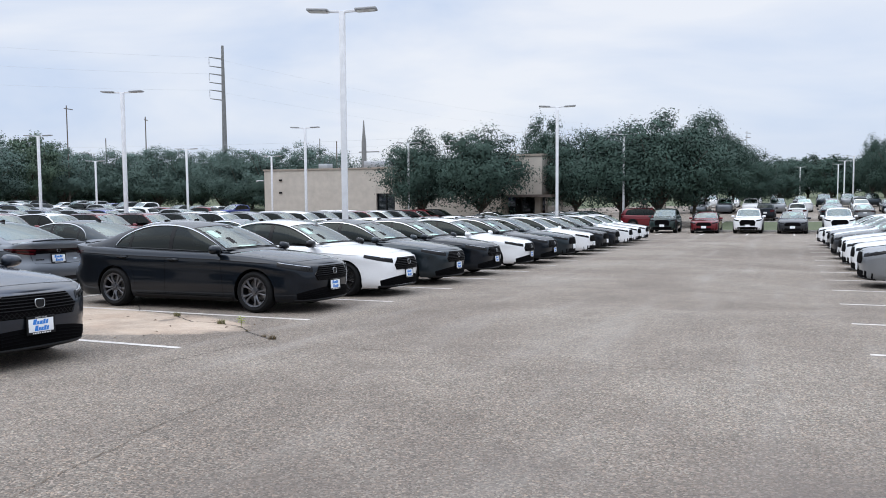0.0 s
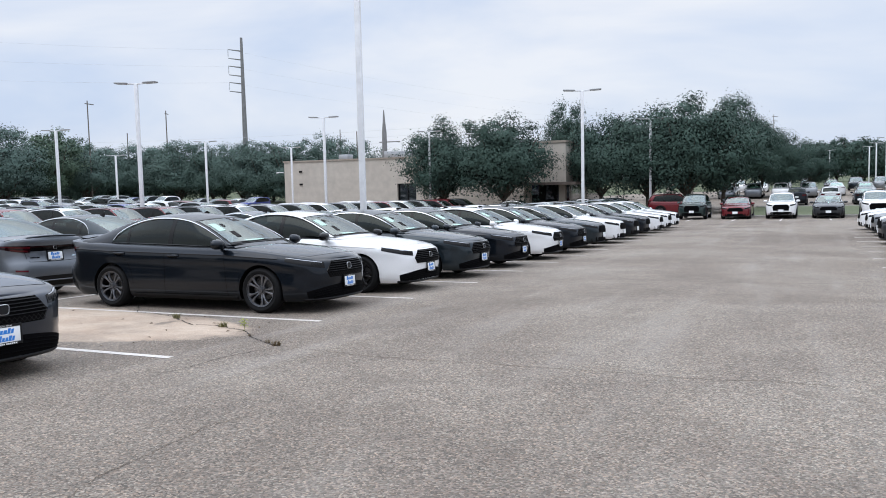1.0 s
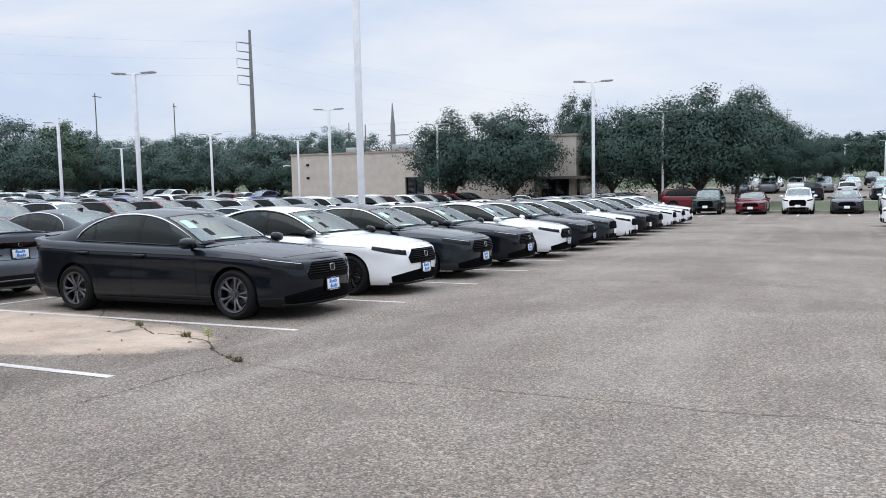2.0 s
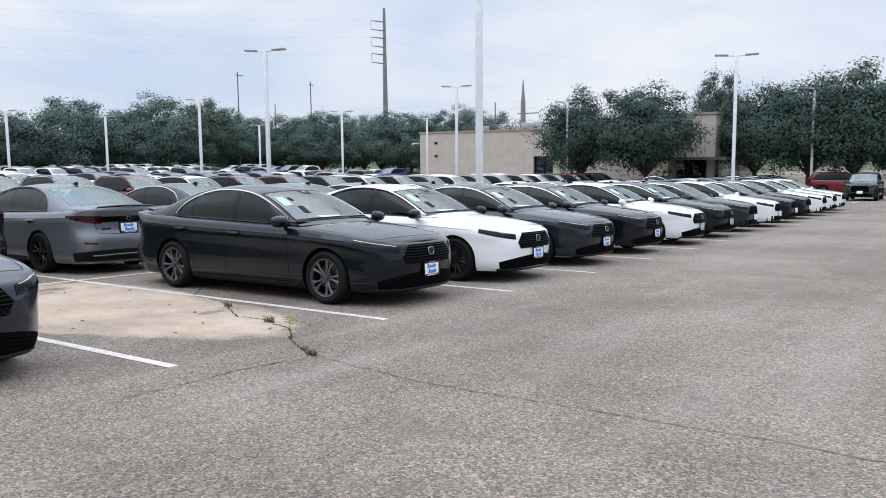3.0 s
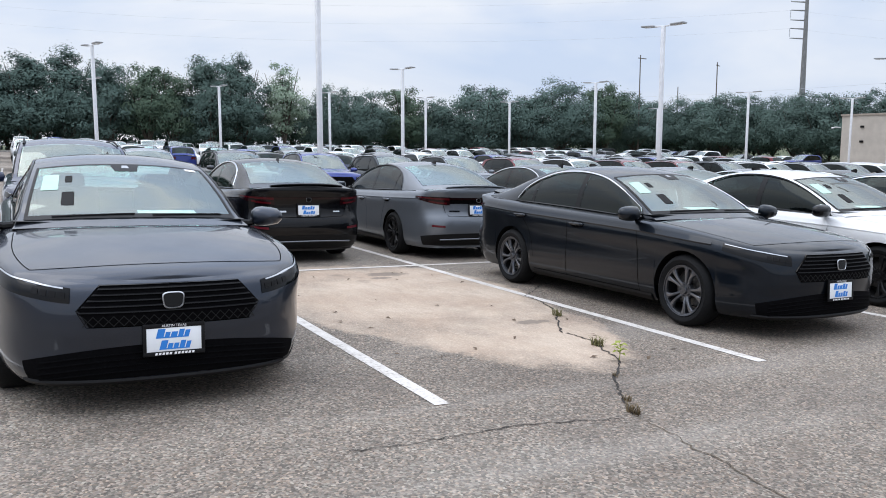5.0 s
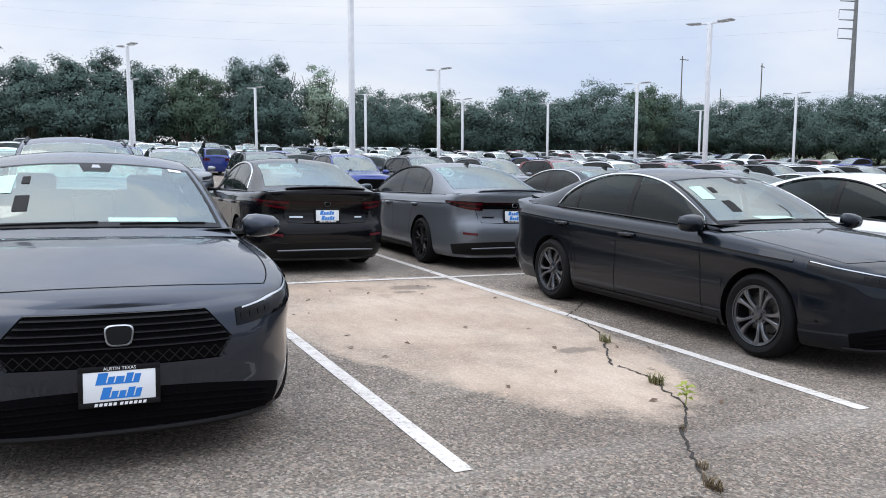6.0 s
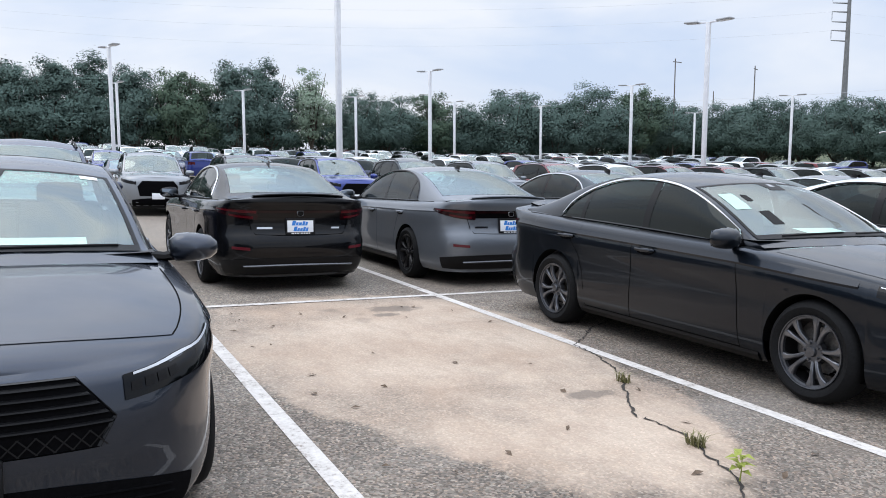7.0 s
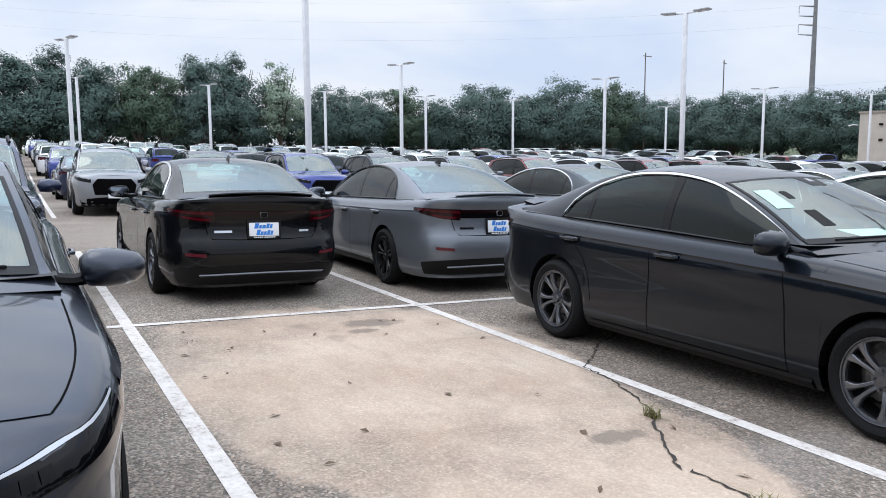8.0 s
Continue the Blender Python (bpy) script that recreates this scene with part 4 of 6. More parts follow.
    for y in (-0.42, 0.42):
        bench.box((0.09, 0.25, 0.12), pose(-2.78, y, 1.10 + up, 0, -16, 0), 0.03)
    part("rear_bench", bench, M_CLOTH, car)
    if fine:
        part("parcel_shelf", Geo().grid(patch(lambda x, j: np.array([x, j * 0.62, 1.02 + 0.02 * (1 - j * j)]), np.linspace(-3.4, -2.78, 4), np.linspace(-1, 1, 5)), flip=True), M_DASH, car)
    car_front(car, sh, lod)
    car_rear(car, sh, lod)
    car_sides(car, sh, lod)
    face_out(car)
    add_wheels(car, k, style, lod)
    return car


def intake_parts(car, sh, fine, tall, lift, nu):
    z0, z1 = (0.195, 0.402) if not tall else (0.26, 0.47)

    def low_half(z):
        return float(np.interp(z, [z0, z1], [0.80, 0.86])) - 0.10 * ((z - z0) / (z1 - z0)) ** 4

    pts = [[sh.skin(u * low_half(z), z, 0.003) for v in np.linspace(0, 1, 6) for z in [z0 + (z1 - z0) * v * (1 - 0.42 * abs(u) ** 2.4)]] for u in np.linspace(-1, 1, nu)]
    intake = part("lower_intake", Geo().grid(pts, flip=True), M_VOID, car, "black lower intake")
    if fine:
        for z in (0.262, 0.295, 0.328, 0.36):
            bar = [[sh.skin(u * (low_half(z) - 0.10), z - 0.05 * abs(u) ** 2.4 + dz, o) for dz, o in ((-0.004, 0.004), (-0.002, 0.011), (0.002, 0.010), (0.004, 0.004))] for u in np.linspace(-1, 1, nu)]
            part("intake_bar", Geo().grid(bar, flip=True), M_VOID, intake)
    lip = [[sh.skin(u * 0.86, z, o) for z, o in ((0.165 + lift * 0.3, -0.02), (0.178 + lift * 0.3, 0.014), (0.200 + lift * 0.3, 0.016), (0.214 + lift * 0.3, 0.003))] for u in np.linspace(-1, 1, nu)]
    part("front_lip", Geo().grid(lip, flip=True), M_TRIM, car)


def lamp_parts(car, sh, sg, fine, lean, lift):
    """One headlamp."""
    a0, a1 = 0.535, 1.14

    def lamp(u, v, off=0.004):
        s = a0 + (a1 - a0) * u
        lo = 0.640 + lift + 0.102 * u**1.25
        hi = 0.722 + lift + 0.082 * u
        return sh.skin(sg * s, lo + (hi - lo) * v, off)

    us = np.linspace(0, 1, 14 if fine else 6)
    hl = part("headlight", Geo().grid(patch(lamp, us, np.linspace(0, 1, 4)), flip=sg < 0), M_LENS, car, "smoked wedge headlight")
    if lean:
        return
    drl = patch(lambda u, v: lamp(u, 0.90 + 0.09 * v, 0.007), np.linspace(0.06, 0.98, 12 if fine else 4), (0, 0.5, 1))
    part("light_strip", Geo().grid(drl, flip=sg < 0), M_LED, hl)
    if fine:
        for u0 in (0.04, 0.125, 0.21, 0.295):
            box = patch(lambda u, v: lamp(u0 + 0.062 * u, 0.30 + 0.38 * v, 0.006), (0, 0.5, 1), (0, 0.5, 1))
            part("lamp_module", Geo().grid(box, flip=sg < 0), M_TRIM, hl)


def car_front(car, sh, lod):
    fine, lean = lod == 2, lod == 0
    tall = sh.k["tall"]
    lift = 0.17 if tall else 0.0
    nu = 25 if fine else 9
    # grille: an opening with level bars
    zt, zm, zb = 0.738 + lift, 0.60 + lift, (0.505 if not tall else 0.52)

    def half(z):
        return float(np.interp(z, [zb, zm, zt], [0.45, 0.505, 0.385]))

    if lean:
        return
    pts = [[sh.skin(u * half(z), z, 0.003) for z in np.linspace(zb, zt, 9)] for u in np.linspace(-1, 1, nu)]
    grille = part("grille", Geo().grid(pts, flip=True), M_VOID, car, "black grille with level bars")
    if fine:
        for z in np.linspace(zm - 0.01, zt - 0.022, 5):
            bar = [[sh.skin(u * (half(z + dz) - 0.012), z + dz, o) for dz, o in ((-0.005, 0.004), (-0.003, 0.015), (0.002, 0.014), (0.005, 0.004))] for u in np.linspace(-1, 1, nu)]
            part("grille_bar", Geo().grid(bar, flip=True), M_TRIM, grille)
        net = Geo()
        for i in range(18):
            u0 = -0.44 + i * 0.88 / 17
            for slant in (-0.028, 0.028):
                z0, z1 = zb + 0.008, zm - 0.03
                pt = [[sh.skin(u0 + slant * (2 * f - 1) + e, z0 + (z1 - z0) * f, 0.012) for e in (-0.0035, 0.0035)] for f in np.linspace(0, 1, 4)]
                net.grid(pt, flip=True)
        part("grille_mesh", net, M_TRIM, grille)
        edge = Geo()
        loop = [(u * half(z), z) for u, z in [(-1, zb), (-1, zm), (-1, zt)]] + [(half(zt) * u, zt) for u in np.linspace(-0.9, 0.9, 12)] + [(half(zt), zt), (half(zm), zm), (half(zb), zb)] + [(half(zb) * u, zb) for u in np.linspace(0.9, -0.9, 12)]
        ring = []
        for s, z in loop:
            c = np.array([s * 0.97, z + (0.006 if z < zm else -0.006 if z > zm else 0)])
            ring.append([sh.skin(s, z, 0.002), sh.skin(s * 0.99, (z + c[1]) / 2, 0.012), sh.skin(c[0], c[1], 0.004)])
        edge.grid(ring, loop_u=True)
        part("grille_surround", edge, M_GLOSS, grille)
    if not lean:
        intake_parts(car, sh, fine, tall, lift, nu)
    # headlamps
    for sg in (1, -1):
        lamp_parts(car, sh, sg, fine, lean, lift)
    pz = 0.425 if not tall else 0.52
    px = sh.skin(0, pz)[0]
    dealer_plate(car, Matrix.Translation((px + 0.022, 0, pz)) @ pose(0, 0, 0, -3, 0, 90), fine, True)
    bz = 0.645 + lift
    badge(car, Matrix.Translation((sh.skin(0, bz)[0] + 0.022, 0, bz)) @ pose(0, 0, 0, 0, 0, 90) @ pose(0, 0, 0, -6), 0.118, 0.096) if fine else None
    if fine:
        # bonnet shut line and side seams
        seam = Geo()
        for sg in (1, -1):
            ctr = [sh.cover(sh.s_at(x), sg * j) + np.array([0, 0, 0.0015]) for x, j in zip(np.linspace(0.63, -0.40, 16), np.linspace(0.93, 0.91, 16))]
            ribbon(seam, ctr, [(0, 1, -0.2)] * 16, 0.006, True)
        front = [sh.cover(sh.s_at(0.785 - 0.155 * abs(u) ** 2.6), u * 0.93) + np.array([0, 0, 0.0015]) for u in np.linspace(-1, 1, 25)]
        ribbon(seam, front, [(1, 0, 0.25)] * 25, 0.006)
        part("bonnet_seam", seam, M_UNDER, car)
        cowl = [[sh.roof(sh.k["screen"][0] + dx, j, 0.006) for dx in (-0.012, 0.02, 0.045)] for j in np.linspace(-0.95, 0.95, 15)]
        part("cowl_trim", Geo().grid(cowl), M_TRIM, car)
        for y0, y1 in ((-0.55, -0.02), (0.10, 0.62)):
            arm = [sh.roof(sh.k["screen"][0] + 0.015 - 0.018 * f, (y0 + (y1 - y0) * f) / 0.76, 0.010) for f in np.linspace(0, 1, 6)]
            part("wiper", Geo().tube(arm, [0.006] * 6, 6), M_TRIM, car)
        # dark ceramic border and the sensor housing behind the screen
        frit = Geo()
        for sg in (1, -1):
            frit.grid(patch(lambda x, j: sh.roof(x, sg * j, 0.0035), np.linspace(sh.k["screen"][1], sh.k["screen"][0], 12), (0.925, 0.955)), flip=sg > 0)
        x1 = sh.k["screen"][1]
        frit.grid(patch(lambda x, j: sh.roof(x, j, 0.0035), (x1, x1 + 0.025), np.linspace(-0.955, 0.955, 13)), flip=True)
        part("screen_border", frit, M_TRIM, car)
        stick = patch(lambda x, j: sh.roof(x, j, 0.0045), np.linspace(x1 + 0.17, x1 + 0.39, 5), np.linspace(-0.86, -0.70, 4))
        part("window_sticker", Geo().grid(stick), M_STICKER, car, "mint green paper sticker inside the windscreen")
        lab = patch(lambda x, j: sh.roof(x, j, 0.0045), np.linspace(x1 + 0.03, x1 + 0.075, 3), np.linspace(0.72, 0.86, 4))
        part("corner_label", Geo().grid(lab), M_INK, car, "small white corner label")
        sheet_of_paper = [[(-0.78 - 0.22 * u + 0.03 * v, 0.06 + 0.42 * v, 0.988 + 0.035 * u) for v in (0, 0.5, 1)] for u in (0, 0.5, 1)]
        part("dash_paper", Geo().grid(sheet_of_paper), M_PAPER, car, "pale paper lying on the dashboard")
        for xa, ja in ((0.20, -0.64), (0.42, -0.66)):
            tag = patch(lambda x, j: sh.roof(x, j, 0.0045), np.linspace(x1 + xa, x1 + xa + 0.09 + 0.3 * (xa - 0.2), 3), np.linspace(ja, ja + 0.07 + 0.2 * (xa - 0.2), 3))
            part("window_tag", Geo().grid(tag), M_SOFT_BLACK, car, "black foam tag hanging inside the windscreen")
        cam_box = patch(lambda x, j: sh.roof(x, j * (0.17 - 0.35 * (x - x1)), 0.0038), np.linspace(x1 + 0.012, x1 + 0.14, 4), np.linspace(-1, 1, 5))
        box_ob = part("sensor_housing", Geo().grid(cam_box, flip=True), M_TRIM, car)
        eye = patch(lambda x, j: sh.roof(x, j * (0.03 + 0.28 * (x - x1 - 0.035)), 0.0046), np.linspace(x1 + 0.035, x1 + 0.085, 3), np.linspace(-1, 1, 3))
        part("sensor_window", Geo().grid(eye, flip=True), M_SATIN, box_ob)


def car_rear(car, sh, lod):
    fine, lean = lod == 2, lod == 0
    tall = sh.k["tall"]
    lift = 0.13 if tall else 0.0
    nu = 25 if fine else 9
    ts = sh.tailskin
    if lean:
        for sg in (1, -1):
            tl = patch(lambda u, v: ts(sg * (0.46 + 0.5 * u), (0.83 if not tall else 0.87) + (0.10 if not tall else 0.17) * v, 0.006), np.linspace(0, 1, 4), (0, 1))
            part("tail_light", Geo().grid(tl, flip=sg > 0), M_TAIL, car, "red tail light")
        return
    if not tall:
        # full-width lamp band
        band = [[ts(u * 0.62, z, 0.004) for z in np.linspace(0.835, 0.925, 4)] for u in np.linspace(-1, 1, nu)]
        lb = part("tail_panel", Geo().grid(band), M_GLOSS, car, "gloss black panel between the tail lights")
        strip = [[ts(u * 0.60, z, 0.007) for z in (0.895, 0.905, 0.917)] for u in np.linspace(-1, 1, nu)]
        part("tail_strip", Geo().grid(strip), M_TAIL_DARK, lb)
        for sg in (1, -1):
            def tl(u, v, off=0.006):
                q = 0.48 + 0.62 * u
                lo, hi = 0.815 + 0.10 * u**2.0, 0.93 + 0.012 * u
                return ts(sg * q, lo + (hi - lo) * v, off)
            lamp = part("tail_light", Geo().grid(patch(tl, np.linspace(0, 1, 12 if fine else 5), np.linspace(0, 1, 5)), flip=sg > 0), M_TAIL_DARK, car, "smoked red tail light")
            part("tail_bar", Geo().grid(patch(lambda u, v: tl(u, 0.62 + 0.25 * v, 0.009), np.linspace(0.02, 0.93, 9), (0, 0.5, 1)), flip=sg > 0), M_TAIL, lamp)
            part("tail_bar_low", Geo().grid(patch(lambda u, v: tl(u, 0.10 + 0.22 * v, 0.009), np.linspace(0.08, 0.6, 9), (0, 0.5, 1)), flip=sg > 0), M_TAIL, lamp)
        pz, px = 0.745, ts(0, 0.745)[0]
        dealer_plate(car, Matrix.Translation((px - 0.016, 0, pz)) @ pose(0, 0, 0, -6, 0, -90), fine, False)
        if fine:
            badge(car, Matrix.Translation((ts(0, 0.885)[0] - 0.012, 0, 0.885)) @ pose(0, 0, 0, 0, 0, -90), 0.075, 0.060)
            for q0, w, h in ((0.40, 0.17, 0.022), (-0.42, 0.10, 0.018)):
                nm = [[ts(-(-q0 + w * (u - 0.5)), 0.715 + h * v, 0.006) for v in (0, 1)] for u in np.linspace(0, 1, 5)]
                part("name_bar", Geo().grid(nm, flip=False), M_CHROME, car, "chrome bar where a model name sits")
            seam = Geo()
            loop = [(-0.60, 0.83), (-0.55, 0.70), (-0.50, 0.655), (-0.25, 0.648), (0, 0.646), (0.25, 0.648), (0.50, 0.655), (0.55, 0.70), (0.60, 0.83)]
            pts = [ts(q, z, 0.0025) for q, z in loop]
            nr = [(0, 1, 0), (0, 0.9, 0.4), (0, 0.4, 0.9), (0, 0, 1), (0, 0, 1), (0, 0, 1), (0, -0.4, 0.9), (0, -0.9, 0.4), (0, -1, 0)]
            ribbon(seam, pts, nr, 0.008)
            ribbon(seam, pts, nr, 0.008, True)
            part("boot_seam", seam, M_UNDER, car)
            lip = [[sh.cover(sh.s_at(sh.tail + 0.10 - 0.02), 0.80 * u) * np.array([0, 1, 1]) + np.array([sh.tail + 0.085 + dx + 0.10 * abs(u) ** 3, 0, dz]) for dx, dz in ((0.09, 0.002), (0.0, 0.014), (-0.070, 0.026), (-0.074, 0.016), (-0.03, -0.004))] for u in np.linspace(-1, 1, 21)]
            part("boot_lip", Geo().grid(lip), PAINTS["charcoal"], car)
        z0, z1 = 0.215, 0.40
    else:
        for sg in (1, -1):
            def tl(u, v, off=0.006):
                return ts(sg * (0.46 + 0.45 * u), 0.86 + 0.05 * u + (0.18 - 0.03 * u) * v, off)
            part("tail_light", Geo().grid(patch(tl, np.linspace(0, 1, 6), np.linspace(0, 1, 4)), flip=sg > 0), M_TAIL, car, "red tail light")
        pz = 0.80
        dealer_plate(car, Matrix.Translation((ts(0, pz)[0] - 0.016, 0, pz)) @ pose(0, 0, 0, -4, 0, -90), fine, False)
        z0, z1 = 0.26, 0.52
    low = [[ts(u * 0.98, z0 + (z1 - z0 - 0.05 * abs(u) ** 3) * v, 0.004) for v in np.linspace(0, 1, 5)] for u in np.linspace(-1, 1, nu)]
    dif = part("rear_valance", Geo().grid(low), M_TRIM, car, "black lower rear bumper")
    if fine and not tall:
        st = [[ts(u * 0.64, 0.315 + dz - 0.012 * abs(u) ** 2, o) for dz, o in ((-0.014, 0.006), (0.0, 0.020), (0.012, 0.008))] for u in np.linspace(-1, 1, nu)]
        part("valance_strip", Geo().grid(st), M_ALLOY, dif)
        for sg in (1, -1):
            rf = [[ts(sg * (0.56 + 0.20 * u), 0.485 + 0.032 * v + 0.012 * u, 0.006) for v in (0, 0.5, 1)] for u in np.linspace(0, 1, 5)]
            part("reflector", Geo().grid(rf, flip=sg > 0), M_REFLECT, car)
    # fin aerial
    if not tall:
        x0 = -2.42
        zz = float(sh.roof(x0 + 0.05, 0)[2])
        fin = [[(x0 + 0.12 - 0.20 * u - 0.03 * v, sg * 0.024 * (1 - v) * math.sin(math.pi * min(u * 1.2 + 0.02, 1)), zz - 0.012 - 0.035 * u + v * (0.072 * math.sin(math.pi * min(0.5 * u + 0.15 * u, 1)) + 0.01)) for v, sg in ((0, -1), (0.6, -1), (1, 0), (0.6, 1), (0, 1))] for u in np.linspace(0, 1, 8)]
        part("fin_aerial", Geo().grid(fin), M_GLOSS, car, angle=60)


def car_sides(car, sh, lod):
    fine, lean = lod == 2, lod == 0
    k = sh.k
    tall = k["tall"]
    w = k["windows"]
    xa, xb = w[0][0] + 0.04, w[2][1] + 0.02
    for sg in (1, -1):
        def flip_y(p):
            return p if sg > 0 else mirrored(p)
        # bright line round the side glass
        rows = []
        for x in np.linspace(xa, xb, 34 if fine else 12):
            gt = float(sh.gtop(x))
            rows.append([sh.side(x, gt - 0.018, 0.004), sh.side(x, gt - 0.012, 0.014), sh.side(x, gt + 0.022, 0.016), sh.side(x, gt + 0.034, 0.005)])
        part("window_chrome", Geo().grid(flip_y(rows), flip=sg < 0), M_CHROME if not tall else M_TRIM, car)
        belt = [[sh.side(x, 0.0, 0.004), sh.side(x, 0.02, 0.010), sh.side(x, 0.05, 0.003)] for x in np.linspace(xa + 0.04, xb, 20 if fine else 8)]
        if fine:
            part("belt_trim", Geo().grid(flip_y(belt), flip=sg < 0), M_GLOSS, car)
        # mirror
        mz = sh.belt(w[0][0])[2] + 0.055
        my = sh.belt(w[0][0])[1]
        mg = Geo()
        rows = []
        nu = 14 if fine else 8
        for a in np.linspace(0, math.pi, 9 if fine else 6):
            row = []
            for b in np.linspace(0, 2 * math.pi, nu, endpoint=False):
                c, s = math.cos(b), math.sin(b)
                kk = (abs(c) ** 3 + abs(s) ** 3) ** (-1 / 3)
                rr = math.sin(a) ** 0.75
                row.append((w[0][0] + 0.05 + 0.105 * math.cos(a) * (1 if a < math.pi / 2 else 0.18), sg * (my + 0.20 + 0.125 * c * kk * rr), mz + 0.075 * s * kk * rr * (1 - 0.15 * c)))
            rows.append(row)
        mg.grid(rows, loop_v=True, flip=sg < 0)
        mir = part("mirror", mg, PAINTS["charcoal"], car, angle=60)
        if fine:
          part("mirror_arm", Geo().tube([(w[0][0] + 0.02, sg * (my - 0.02), mz - 0.045), (w[0][0] + 0.03, sg * (my + 0.06), mz - 0.05), (w[0][0] + 0.03, sg * (my + 0.14), mz - 0.035)], [0.032, 0.026, 0.03], 8), M_GLOSS, mir)
        if fine:
          part("mirror_glass", Geo().box((0.004, 0.19, 0.105), pose(w[0][0] + 0.032, sg * (my + 0.20), mz), 0.001), M_MIRROR, mir)
        # sill strip
        sill = [[sh.skin(sg * sh.s_at(x), z, o) for z, o in ((k["bottom"] - 0.012, -0.02), (k["bottom"], 0.012), (k["bottom"] + 0.04, 0.014), (k["bottom"] + 0.062, 0.002))] for x in np.linspace(-0.42, k["axle"] + 0.42, 12)]
        if fine:
            part("sill", Geo().grid(sill, flip=sg > 0), M_TRIM, car)
        if tall:
            for xc in (0.0, k["axle"]):
                lipr = []
                for a in np.linspace(-0.25, math.pi + 0.25, 12):
                    pr = []
                    for r, o in ((k["arch"] - 0.004, 0.006), (k["arch"] + 0.02, 0.016), (k["arch"] + 0.06, 0.004)):
                        x, z = xc + r * math.cos(a), max(k["tyre"] + r * math.sin(a), k["bottom"])
                        pr.append(sh.skin(sg * sh.s_at(x), z, o))
                    lipr.append(pr)
                part("arch_cladding", Geo().grid(lipr, flip=sg < 0), M_TRIM, car)
            rail = [sh.roof(x, sg * 0.93, 0.035 * math.sin(math.pi * min(1, max(0, (x + 3.15) / 1.85))) ** 0.3 + 0.004) for x in np.linspace(-3.1, -1.32, 12)]
            part("roof_rail", Geo().tube(rail, [0.014] * 12, 6), M_TRIM, car)
        if fine:
            # door seams, handles, crease
            seam = Geo()
            for x0, x1 in ((w[0][0] + 0.10, w[0][0] + 0.16), ((w[0][1] + w[1][0]) / 2, (w[0][1] + w[1][0]) / 2 - 0.02)):
                zs = np.linspace(k["bottom"] + 0.06, sh.top(sh.s_at(x0)) - 0.002, 12)
                pts = [sh.skin(sg * sh.s_at(x1 + (x0 - x1) * f), z, 0.0018) for f, z in zip(np.linspace(0, 1, 12), zs)]
                ribbon(seam, pts, [(1, 0, 0)] * 12, 0.006, sg > 0)
            ax = k["axle"]
            arcx = [ax + 0.46, ax + 0.455, ax + 0.43, ax + 0.36, ax + 0.27, ax + 0.21, ax + 0.18]
            arcz = [0.25, 0.40, 0.55, 0.70, 0.80, 0.88, 0.95]
            pts = [sh.skin(sg * sh.s_at(x), z, 0.0018) for x, z in zip(arcx, arcz)]
            ribbon(seam, pts, [(1, 0, 0.2)] * 7, 0.006, sg > 0)
            pts = [sh.skin(sg * sh.s_at(x), k["bottom"] + 0.068, 0.0018) for x in np.linspace(w[0][0] + 0.16, ax + 0.46, 14)]
            ribbon(seam, pts, [(0, 0, 1)] * 14, 0.006, sg < 0)
            part("door_seam", seam, M_UNDER, car)
            for x in ((w[0][1] + w[1][0]) / 2 + 0.17, w[2][0] - 0.02):
                z = sh.top(sh.s_at(x)) - 0.125
                p = sh.skin(sg * sh.s_at(x), z)
                rec = [[sh.skin(sg * sh.s_at(x + 0.115 * math.cos(a) * r), z + 0.034 * math.sin(a) * r, 0.0025) for a in np.linspace(0, 2 * math.pi, 16)] for r in (1.0, 0.5, 0.02)]
                recess = part("handle_recess", Geo().grid(rec, flip=sg < 0), M_GLOSS, car)
                hd = [(p[0] + dx, p[1] + sg * dy, z + 0.006) for dx, dy in ((-0.105, 0.002), (-0.085, 0.024), (0.0, 0.030), (0.085, 0.024), (0.105, 0.002))]
                part("door_handle", Geo().tube(hd, [0.011, 0.015, 0.016, 0.015, 0.011], 8), PAINTS["charcoal"], car)
            crease = [[sh.skin(sg * sh.s_at(x), z0 + dz, o) for dz, o in ((-0.018, 0.001), (-0.004, 0.0075), (0.008, 0.004), (0.03, 0.0008))] for x, z0 in zip(np.linspace(0.30, sh.tail + 0.36, 44), np.interp(np.linspace(0.30, sh.tail + 0.36, 44), [-3.7, -2.8, -0.6, 0.3], [0.915, 0.885, 0.835, 0.79]))]
            part("shoulder_crease", Geo().grid(crease, flip=sg > 0), PAINTS["charcoal"], car)


def face_out(car):
    """Turns the faces of every skin panel outwards."""
    ref = Vector((-1.5, 0, 0.55))
    for o in car.children:
        if o.matrix_basis != Matrix.Identity(4) or o.name.split(".")[0] in ("cabin", "wheel_well", "body", "wheel"):
            continue
        for q in (o, *o.children):
            if q.matrix_basis == Matrix.Identity(4):
                if sum(f.area * f.normal.dot(f.center - ref) for f in q.data.polygons) < 0:
                    q.data.flip_normals()


PAINTED = ("body", "mirror", "boot_lip", "door_handle", "shoulder_crease")


def repaint(car, color, wheels=None, mirrors=None, bright=True):
    for o in car.children_recursive:
        stem = o.name.split(".")[0]
        if stem in PAINTED:
            o.material_slots[0].link = "OBJECT"
            o.material_slots[0].material = PAINTS[mirrors if mirrors and stem == "mirror" else color]
        if stem == "window_chrome" and not bright:
            o.material_slots[0].link = "OBJECT"
            o.material_slots[0].material = M_GLOSS
        if wheels == "black" and stem in ("rim", "spokes", "spoke_face", "hub_cap"):
            o.material_slots[0].link = "OBJECT"
            o.material_slots[0].material = M_WHEEL_BLACK
    return car


